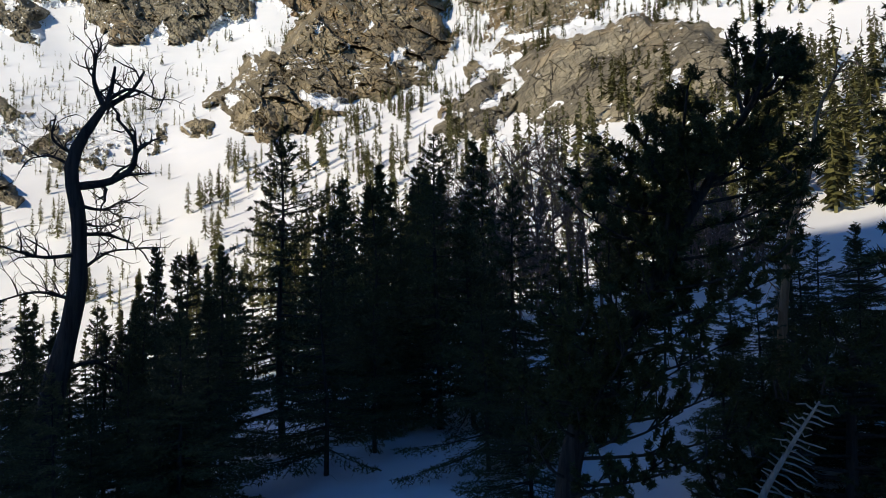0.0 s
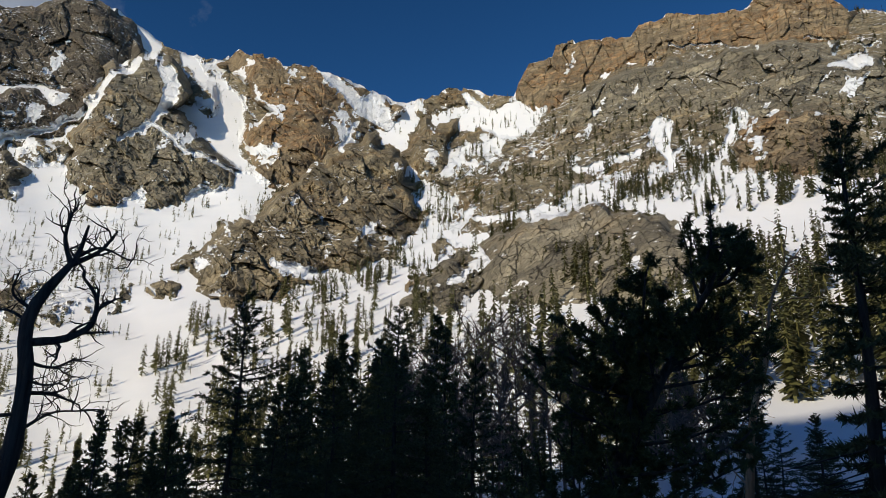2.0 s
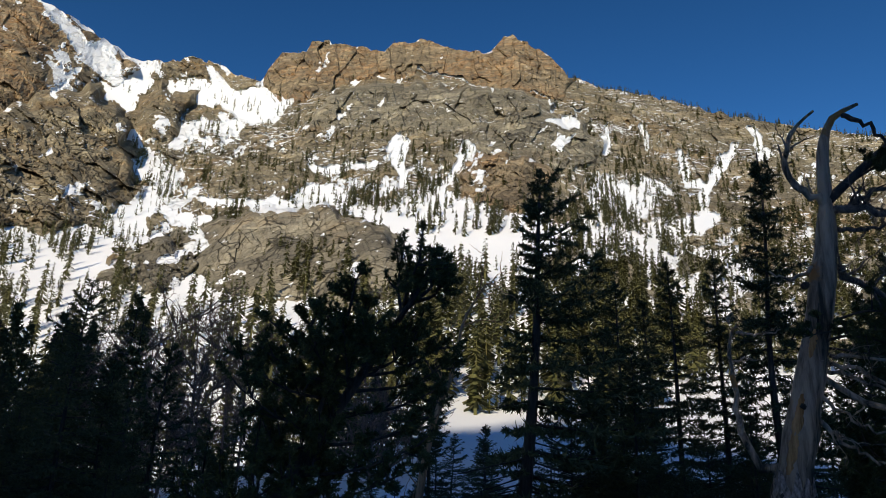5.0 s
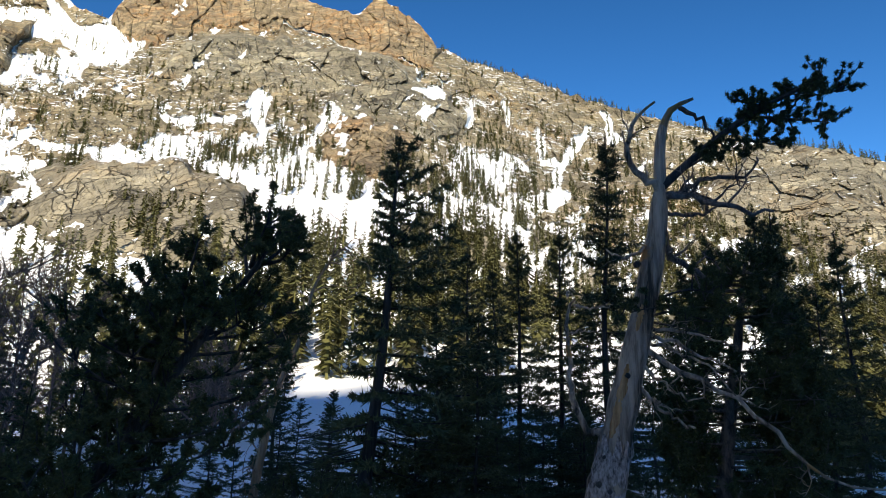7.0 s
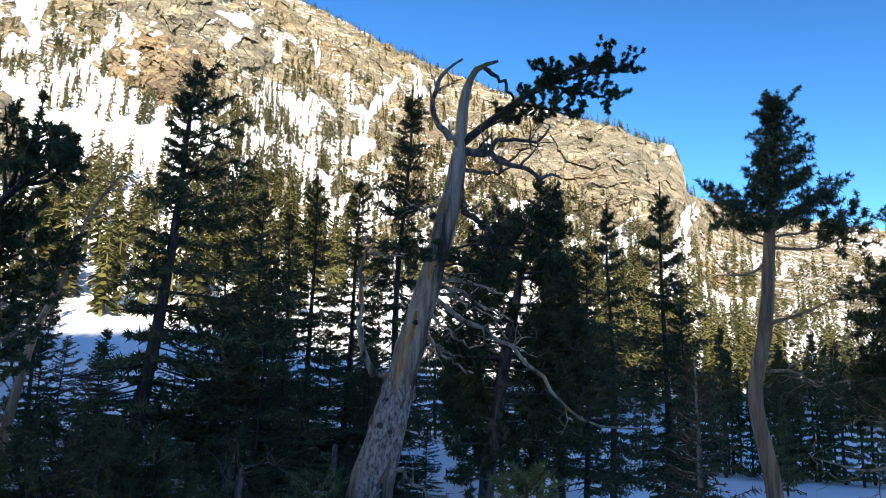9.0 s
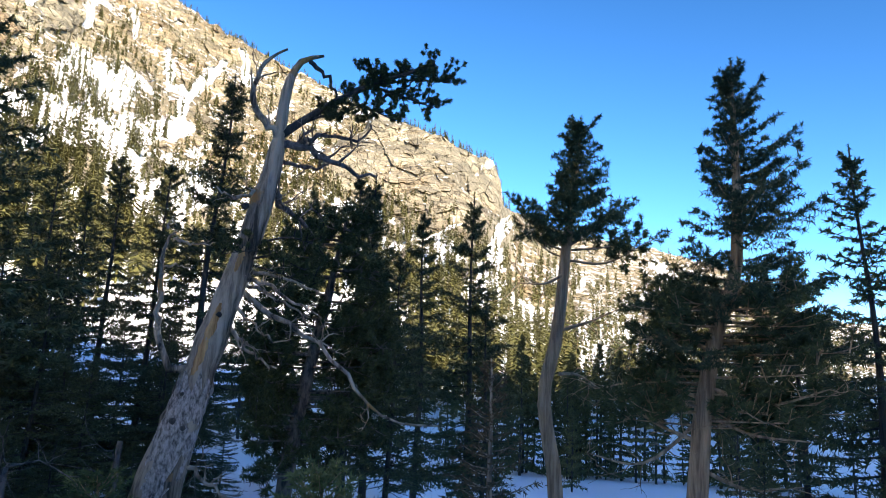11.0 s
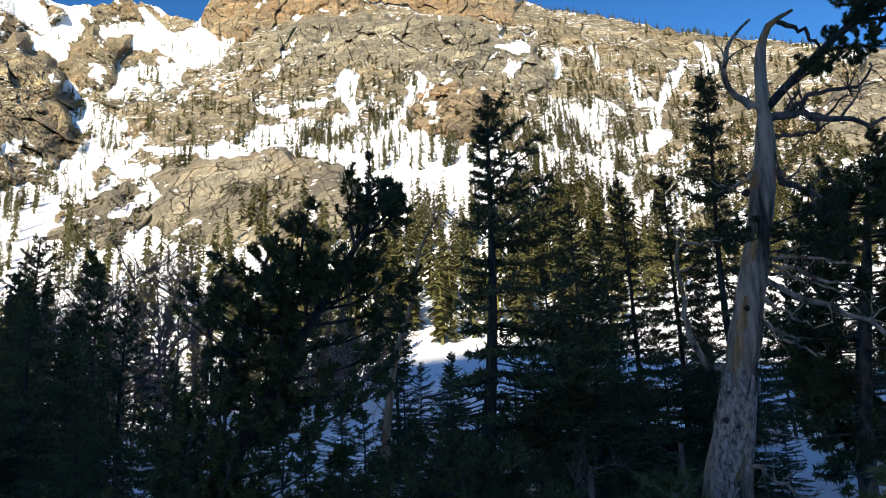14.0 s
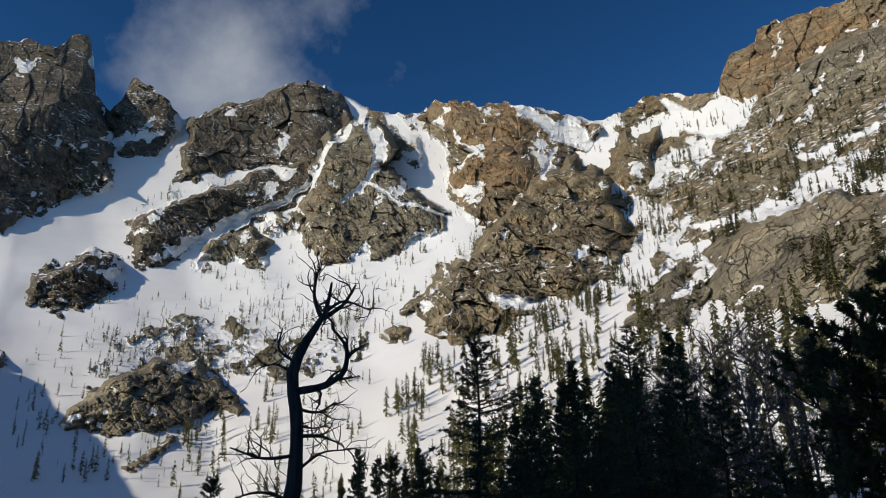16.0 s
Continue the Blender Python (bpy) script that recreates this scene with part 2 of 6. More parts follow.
def perlin(x, y):
    xi, yi = np.floor(x).astype(int), np.floor(y).astype(int)
    xf, yf = x - xi, y - yi
    u, v = xf * xf * xf * (xf * (xf * 6 - 15) + 10), yf * yf * yf * (yf * (yf * 6 - 15) + 10)

    def corner(i, j):
        g = GRAD[PERM[PERM[(xi + i) % 512] + (yi + j) % 512] % 16]
        return g[..., 0] * (xf - i) + g[..., 1] * (yf - j)

    a, c = corner(0, 0), corner(0, 1)
    return (a + u * (corner(1, 0) - a)) * (1 - v) + (c + u * (corner(1, 1) - c)) * v


def fbm(x, y, octaves=5, gain=0.5, ridged=False):
    total, amp = np.zeros_like(x), 1.0
    for k in range(octaves):
        n = perlin(x * 2**k + 17.3 * k, y * 2**k + 31.7 * k)
        total += amp * ((0.35 - np.abs(n)) if ridged else n)
        amp *= gain
    return total


def blocks(x, y, seed=0, jump=1.0):
    """Broken rock: every cell is a flat facet with a tilt of its own. Returns the height and the distance to the joint."""
    xi, yi = np.floor(x).astype(int), np.floor(y).astype(int)
    best, second = np.full(x.shape, 9.0), np.full(x.shape, 9.0)
    h, cell = np.zeros_like(x), np.zeros(x.shape, dtype=int)
    for i in (-1, 0, 1):
        for j in (-1, 0, 1):
            k = PERM[PERM[(xi + i + seed) % 512] + (yi + j) % 512]
            cx, cy = xi + i + (k % 32) / 32, yi + j + (k // 16) / 32
            d = np.hypot(x - cx, y - cy)
            g = GRAD[k % 16]
            v = jump * ((k % 23) / 23 - 0.5) + 0.55 * (g[..., 0] * (x - cx) + g[..., 1] * (y - cy))
            near = d < best
            second = np.where(near, best, np.minimum(second, d))
            h = np.where(near, v, h)
            cell = np.where(near, (xi + i + 400) * 1000 + yi + j + 400, cell)
            best = np.where(near, d, best)
    return h, second - best, cell


def raw_mesh(name, verts, faces, mat, flat=False):
    verts, faces = np.asarray(verts, dtype=np.float32), np.asarray(faces, dtype=np.int32)
    n = faces.shape[1]
    me = bpy.data.meshes.new(name)
    me.vertices.add(len(verts))
    me.vertices.foreach_set("co", verts.ravel())
    me.loops.add(faces.size)
    me.loops.foreach_set("vertex_index", faces.ravel())
    me.polygons.add(len(faces))
    me.polygons.foreach_set("loop_start", np.arange(0, faces.size, n, dtype=np.int32))
    me.update(calc_edges=True)
    me.validate()
    if flat:
        me.shade_flat()
    me.materials.append(mat)
    return me


def grid_faces(rows, cols):
    i = np.arange(rows * cols).reshape(rows, cols)
    return np.stack([i[:-1, :-1], i[:-1, 1:], i[1:, 1:], i[1:, :-1]], -1).reshape(-1, 4)


def part(name, verts, faces, mat, parent, label="", flat=False):
    ob = new(name, raw_mesh(name, verts, faces, mat, flat))
    ob.parent = parent
    return tagged(ob, label)


def smooth(x):
    x = np.clip(x, 0, 1)
    return x * x * (3 - 2 * x)


def way(az, el):
    a, e = np.radians(az), np.radians(el)
    return np.stack([np.sin(a) * np.cos(e), np.cos(a) * np.cos(e), np.sin(e)], -1)


# ---- terrain ----
# the skyline, ridge by ridge: azimuth and elevation in degrees from the standpoint
SPIRES = [(-76, 24), (-70, 29), (-63.4, 31.6), (-60.6, 32.2), (-59.5, 32.0), (-58.5, 33.3), (-57.4, 33.6), (-56.8, 32.2), (-56.2, 29.6), (-55.0, 28.8), (-54.2, 29.9), (-53.7, 31.3), (-52.5, 31.1), (-51.1, 30.5), (-49.6, 29.2)]
DOME_RIDGE = [(-48.5, 29.3), (-46.1, 30.8), (-44.2, 31.1), (-41.4, 32.4), (-39.2, 33.1), (-37.6, 32.9), (-35.8, 32.2), (-33.7, 31.2), (-31.2, 31.0), (-28.6, 31.0), (-27.8, 31.8), (-26.0, 31.8), (-23.4, 31.5), (-20.8, 31.5), (-18.3, 30.9), (-15.4, 29.9)]
COL = [(-12.8, 29.1), (-11.0, 29.6), (-8.9, 30.4), (-6.2, 30.1), (-3.0, 29.7)]
MASSIF = [(-2.6, 30.6), (-1.6, 32.2), (0.5, 32.4), (0.9, 33.4), (4.4, 33.4), (7.5, 33.2), (8.3, 34.0), (11.1, 34.3), (15.1, 33.6), (17.1, 33.5), (18.4, 34.6), (19.2, 34.8), (20.5, 34.2), (21.8, 33.5), (22.9, 32.9), (24.1, 31.6)]
SHOULDER = [(26.4, 30.8), (29.2, 30.0), (32.3, 29.1), (35.0, 28.2), (37.0, 27.4), (40.4, 26.4), (44.5, 25.0), (51.7, 22.5), (53.8, 22.1), (56.3, 21.2), (58.5, 20.2), (60.2, 19.6), (60.9, 18.0), (61.1, 16.2)]
FAR_RIGHT = [(62.7, 15.5), (65.6, 14.3), (72.7, 12.8), (74.3, 12.3), (76.6, 11.8), (78.4, 11.1), (81.2, 9.0), (84.0, 7.4), (90, 6.5), (100, 8), (106, 9)]
RIDGE = np.array(SPIRES + DOME_RIDGE + COL + MASSIF + SHOULDER + FAR_RIGHT)
FOOT = np.array([(-180, -5.0, 80), (-110, -6, 100), (-76, -7, 110), (-45, -8.0, 110), (-30, -5.5, 95), (-15, -2.5, 75), (0, 0.0, 60), (13, 2.0, 55), (30, 1.0, 55), (45, -2.5, 58), (60, -4.4, 60), (106, -4.4, 62), (140, -4.6, 68), (180, -5.0, 80)])
DEPTH = np.array([(-76, 1300), (-57, 1250), (-45, 1150), (-30, 1000), (-13, 880), (-3, 760), (20, 690), (40, 620), (56, 500), (61, 480), (63, 620), (85, 700), (106, 700)])


SOFT = np.array([(-76, 28), (-60, 31), (-45, 31), (-25, 31), (-8, 30.5), (8, 33), (20, 33), (32, 29.5), (45, 25), (57, 21), (66, 15), (78, 11.5), (90, 8), (106, 9)])


def foot(az):
    return np.interp(az, FOOT[:, 0], FOOT[:, 1]), np.interp(az, FOOT[:, 0], FOOT[:, 2])


def skyline(az):
    j = fbm(az * 0.9, az * 0 + 3.3, 4, 0.6)
    b, _, _ = blocks(az * 1.6, az * 0 + 0.5)
    return np.interp(az, RIDGE[:, 0], RIDGE[:, 1]) + 0.22 * j + 0.20 * b


def reach(az, el):
    """Distance from the standpoint to the snow surface in the direction az, el."""
    e0, r0 = foot(az)
    es, d = np.interp(az, SOFT[:, 0], SOFT[:, 1]), np.interp(az, DEPTH[:, 0], DEPTH[:, 1])
    t0, ts, t = np.tan(np.radians(e0)), np.tan(np.radians(es)), np.tan(np.radians(el))
    u = np.clip((t - t0) / (ts - t0), 0, 1.25)
    r = r0 * (d / r0) ** (u**0.85)
    a = az * 0.9
    swell = 0.030 * fbm(a * 0.16 + 9, el * 0.22, 2) + 0.0015 * fbm(a * 1.3, el * 1.6 + 5, 3)
    return r * (1 - swell * smooth(u * 5))


def on_slope(az, el, rise=0.0):
    """A place on the mountainside; rise: how far it stands proud of the snow, as a share of its distance."""
    flat = reach(az, el) * (1 - rise)
    t = np.tan(np.radians(el))
    a = np.radians(az)
    return np.stack([flat * np.sin(a), flat * np.cos(a), EYE + flat * t], -1)


COLS, UP = 760, 110
AZ = np.linspace(-76, 106, COLS)
S = np.linspace(0, 1, UP)
E0 = foot(AZ)[0]
ES = skyline(AZ)
gaz = np.repeat(AZ[None, :], UP, 0)
gel = E0[None, :] + (ES - E0)[None, :] * S[:, None]
front = on_slope(gaz, gel)
# the far side falls away behind the crest
crest = front[-1]
out = crest[:, :2] / np.linalg.norm(crest[:, :2], axis=1)[:, None]
back = []
for dist, drop in ((25, 4), (70, 30), (160, 110), (320, 260), (520, 420)):
    z = np.maximum(crest[:, 2] - drop, -30)
    back.append(np.concatenate([crest[:, :2] + out * dist, z[:, None]], 1))
mverts = np.concatenate([front, np.array(back)]).reshape(-1, 3)
mountain = new("mountainside", raw_mesh("mountainside", mverts, grid_faces(UP + 5, COLS), SNOW))
tagged(mountain, "snow-covered mountain cirque rising above the conifer forest", "mountain", kind="structure")


def ground_z(az, r):
    e0, r0 = foot(az)
    z0 = EYE + r0 * np.tan(np.radians(e0))
    reach_at = np.interp(az, [45, 62, 106, 180], [1.0, 0.45, 0.45, 1.0])
    x, y = r * np.sin(np.radians(az)), r * np.cos(np.radians(az))
    lump = 0.5 * fbm(x * 0.09, y * 0.09, 3) + 0.14 * fbm(x * 0.5, y * 0.5, 3)
    calm = np.interp(az, [55, 66, 106, 180], [1.0, 0.25, 0.25, 1.0]) * np.clip(1.2 - r / r0, 0, 1)
    dip = np.interp(az, [-180, -60, -45, -8, 12], [0.0, 0.9, 1.1, 0.9, 0.0]) * smooth((r - 2) / 10) * (1 - smooth(r / r0))
    return z0 * smooth(r / r0 / reach_at) - dip + lump * np.clip(r / 5, 0, 1) * calm


# ground round the standpoint
g_az = np.linspace(-180, 180, 361)
g_r = np.concatenate([[0.01], np.linspace(0.6, 30, 46), np.linspace(31.5, 120, 36)])
R = np.minimum(g_r[:, None], 1.06 * foot(g_az)[1][None, :])
A = np.repeat(g_az[None, :], len(g_r), 0)
Z = ground_z(A, R)
gv = np.stack([R * np.sin(np.radians(A)), R * np.cos(np.radians(A)), Z], -1).reshape(-1, 3)
ground = new("ground", raw_mesh("ground", gv, grid_faces(*R.shape), SNOW_NEAR))
tagged(ground, "shaded snow-covered forest floor beside a frozen lake", "ground", kind="structure")

# unseen ridge added behind it, shaped to keep the sun off the near trees
b_az = np.linspace(104, 286, 365)
b_el = np.interp(b_az, [104, 125, 153, 170, 186, 196, 204, 210, 213.8, 215, 216.2, 217, 219, 223, 228, 235, 241, 251, 262, 275, 286], [12, 20, 27.6, 30.1, 31, 30.5, 29.5, 29.2, 29.4, 28.5, 27.7, 27.4, 26.7, 25.2, 24.1, 22.1, 20.8, 20.0, 18.8, 16.8, 16]) + np.interp(b_az, [218, 235], [0.4, 1.1]) * fbm(b_az * 0.45, b_az * 0, 4)
b_s = np.linspace(0, 1, 40)
b_r = 70 + (360 - 70) * b_s[:, None] ** 1.2 + 0 * b_az[None, :]
b_z = -3 + (EYE + 360 * np.tan(np.radians(b_el))[None, :] + 3) * b_s[:, None] ** 1.35 + 3 * fbm(b_az[None, :] * 0.3 + 0 * b_r, b_r * 0.03, 4)
bx, by = b_r * np.sin(np.radians(b_az))[None, :], b_r * np.cos(np.radians(b_az))[None, :]
bv = np.stack([bx, by, b_z], -1)
bv = np.concatenate([bv, (bv[-1] * np.array([1.35, 1.35, 0.6]))[None]]).reshape(-1, 3)
ridge = new("ridge", raw_mesh("ridge", bv, grid_faces(41, 365), SNOW))
tagged(ridge, "unseen snowy ridge added to shade the forest", "mountain", kind="structure")


def inside(poly, x, y):
    """Signed distance to the outline, positive inside."""
    d, sign = np.full(x.shape, 1e9), np.ones(x.shape)
    n = len(poly)
    for k in range(n):
        (x1, y1), (x2, y2) = poly[k], poly[(k + 1) % n]
        ex, ey = x2 - x1, y2 - y1
        t = np.clip(((x - x1) * ex + (y - y1) * ey) / (ex * ex + ey * ey), 0, 1)
        d = np.minimum(d, np.hypot(x - x1 - t * ex, y - y1 - t * ey))
        cross = (y1 > y) != (y2 > y)
        hit = cross & (x < ex * (y - y1) / (ey if ey else 1e-9) + x1)
        sign = np.where(hit, -sign, sign)
    return -sign * d


# snow that lies in the rock: couloirs, aprons and ledges, each a line of azimuth, elevation and half width
SNOW_WEST = [
    [(-49.6, 29.0, 0.48), (-49.7, 27.4, 0.56), (-50.7, 25.8, 0.65), (-52.4, 23.7, 0.97), (-54.9, 21.2, 1.45), (-57.6, 19.2, 1.61)],  # spirecouloir
    [(-40.0, 26.9, 0.09), (-43.3, 25.9, 0.13), (-46.4, 24.6, 0.22), (-49.7, 23.1, 0.25), (-52.5, 21.5, 0.22), (-55.4, 19.3, 0.25)],  # ledge
    [(-35.2, 29.8, 0.20), (-37.4, 28.0, 0.20), (-37.8, 26.4, 0.20), (-39.2, 24.8, 0.26), (-42.6, 22.9, 0.40), (-45.2, 21.6, 0.45), (-47.7, 20.0, 0.53)],  # under band
    [(-36.0, 23.8, 0.17), (-34.1, 25.2, 0.12)],  # slab snow
]
SNOW_COULOIRS = [
    [(-32.2, 31.2, 0.28), (-30.2, 29.4, 0.57), (-27.9, 28.1, 1.07), (-27.3, 26.0, 0.88), (-27.6, 24.5, 0.63), (-26.3, 23.4, 0.57), (-24.9, 22.4, 0.63), (-25.9, 21.1, 0.94), (-29.4, 19.9, 1.26)],  # couloir
    [(-33.7, 29.8, 0.25), (-32.4, 28.6, 0.51), (-33.0, 26.9, 0.37), (-34.1, 25.0, 0.31)],  # leftface
    [(-34.0, 25.8, 0.17), (-31.8, 24.2, 0.25), (-28.9, 23.7, 0.22), (-26.8, 22.6, 0.17)],  # leftledge
    [(-20.4, 31.2, 0.28), (-18.4, 30.0, 0.51), (-15.6, 28.6, 0.76), (-13.8, 27.4, 0.51)],  # crest
    [(-19.5, 31.6, 0.19), (-16.8, 30.8, 0.44), (-13.3, 29.4, 0.37), (-12.0, 29.0, 0.22)],  # crest
    [(-17.7, 26.4, 0.24), (-18.5, 25.2, 0.20)],  # notch
]
SNOW_LEDGES = [
    [(-7.4, 29.8, 0.32), (-6.3, 28.3, 0.71), (-4.3, 27.5, 0.84), (-2.0, 27.4, 0.78), (-0.8, 28.5, 0.38)],  # saddle
    [(-4.7, 26.0, 0.73), (-7.2, 25.6, 0.48)],  # saddle low
    [(-10.4, 22.8, 0.20), (-9.2, 21.5, 0.89), (-9.9, 19.9, 0.89), (-11.2, 18.3, 0.65), (-12.8, 17.5, 0.40)],  # tower couloir
    [(-23.3, 16.3, 0.24), (-21.7, 15.8, 0.73), (-19.8, 15.6, 0.40)],  # patch
    [(-7.8, 18.7, 0.36), (-5.8, 17.0, 0.36), (-8.5, 15.3, 0.36)],  # ramp
    [(-6.4, 20.3, 0.32), (-3.1, 20.4, 0.36), (0.3, 20.8, 0.56), (2.7, 22.4, 0.60), (4.6, 22.4, 0.36)],  # band top
    [(9.4, 27.2, 0.30), (8.8, 26.2, 0.42), (9.3, 24.5, 0.30), (10.0, 23.1, 0.21)],  # gully a
    [(15.9, 26.3, 0.26), (14.5, 24.5, 0.26), (13.3, 23.1, 0.32)],  # gully b
]
SNOW_APRON = [
    [(8.4, 20.8, 0.56), (11.3, 21.9, 1.21), (12.5, 22.7, 0.89), (14.4, 20.4, 1.29), (17.1, 19.8, 1.45), (19.4, 19.3, 1.77), (19.2, 17.4, 1.13), (18.4, 15.5, 0.73), (17.7, 13.2, 0.48)],  # apron
    [(10.5, 32.1, 0.10), (13.9, 31.6, 0.10), (16.8, 30.9, 0.12)],  # summit snow
    [(21.0, 30.5, 0.10), (22.7, 30.0, 0.10)],  # summit snow
    [(23.2, 28.4, 0.22), (24.7, 28.4, 0.22)],  # shelf
    [(24.4, 29.2, 0.11), (26.0, 28.2, 0.14)],  # shelf
    [(27.2, 27.5, 0.24), (27.6, 25.8, 0.28)],  # streak
    [(30.4, 27.0, 0.20), (30.6, 25.8, 0.24)],  # streak
    [(27.0, 23.7, 0.48), (27.7, 22.3, 0.56), (25.2, 19.9, 0.81), (28.2, 19.3, 0.97), (31.3, 19.5, 0.73)],  # field
    [(23.5, 19.6, 0.48), (25.5, 19.0, 0.48)],  # field
]
SNOW_SHOULDER = [
    [(33.6, 24.3, 0.20), (33.8, 23.4, 0.20)],  # streak
    [(16.7, 20.8, 1.05), (18.5, 18.3, 1.77), (19.3, 16.6, 1.37), (18.4, 14.1, 0.65)],  # apron low
    [(12.6, 22.6, 0.73), (14.6, 21.5, 0.97), (17.0, 20.2, 1.21)],  # bank
    [(-2.5, 20.2, 0.36), (-0.0, 20.7, 0.56), (2.5, 21.7, 0.97), (5.0, 21.5, 0.56)],  # tree bank
    [(9.7, 26.5, 0.36), (9.4, 24.6, 0.39), (9.9, 23.0, 0.27)],  # gully c
    [(2.2, 23.8, 0.28), (5.0, 24.2, 0.32), (7.6, 24.5, 0.28)],  # ledge c
    [(15.2, 26.4, 0.36), (14.3, 24.4, 0.32)],  # ledge d
    [(22.3, 28.4, 0.28), (24.6, 27.9, 0.32)],  # rib
    [(27.0, 26.8, 0.32), (27.4, 25.6, 0.32)],  # streak
    [(27.0, 23.1, 0.65), (26.6, 21.1, 0.89), (25.0, 19.0, 0.65)],  # field
]
SNOW_EAST = [
    [(25.9, 19.0, 0.48), (29.8, 18.0, 0.89), (32.6, 14.5, 1.21), (35.0, 13.6, 1.05)],  # field
    [(29.6, 23.4, 0.40), (32.1, 22.1, 0.40)],  # field
    [(37.3, 25.1, 0.24), (35.7, 23.4, 0.36), (34.5, 20.7, 0.36)],  # streak
    [(30.3, 27.3, 0.24), (30.5, 26.0, 0.24)],  # streak
    [(61.6, 14.8, 0.40), (60.4, 12.8, 0.40)],  # rim
    [(27.0, 22.7, 0.89), (28.6, 22.5, 1.05), (30.0, 21.8, 1.05), (28.1, 19.8, 0.81)],  # meadow
    [(24.5, 19.1, 0.56), (26.8, 18.2, 0.89), (30.1, 19.0, 0.97), (32.8, 19.4, 0.97), (35.3, 20.0, 0.56)],  # meadow
]
SNOW_DOME = [
    [(30.1, 16.8, 1.05), (32.0, 15.4, 1.05), (34.5, 13.8, 0.97), (35.6, 12.9, 0.65)],  # meadow
    [(33.1, 25.1, 0.32), (33.8, 22.8, 0.36), (35.0, 22.6, 0.32)],  # meadow
    [(38.6, 26.3, 0.28), (39.7, 24.1, 0.32)],  # meadow
]
SNOW_LINES = SNOW_WEST + SNOW_COULOIRS + SNOW_LEDGES + SNOW_APRON + SNOW_SHOULDER + SNOW_EAST + SNOW_DOME


def snow_lines(x, y):
    """How far inside the snow lines a place lies, in half widths: 1 on the line, 0 at its edge."""
    best = np.full(x.shape, -3.0)
    for line in SNOW_LINES:
        for (a1, e1, w1), (a2, e2, w2) in zip(line, line[1:]):
            x1, x2 = a1 * 0.9, a2 * 0.9
            ex, ey = x2 - x1, e2 - e1
            t = np.clip(((x - x1) * ex + (y - e1) * ey) / (ex * ex + ey * ey), 0, 1)
            d = np.hypot(x - x1 - t * ex, y - e1 - t * ey)
            best = np.maximum(best, 1 - d / (w1 + (w2 - w1) * t))
    return best


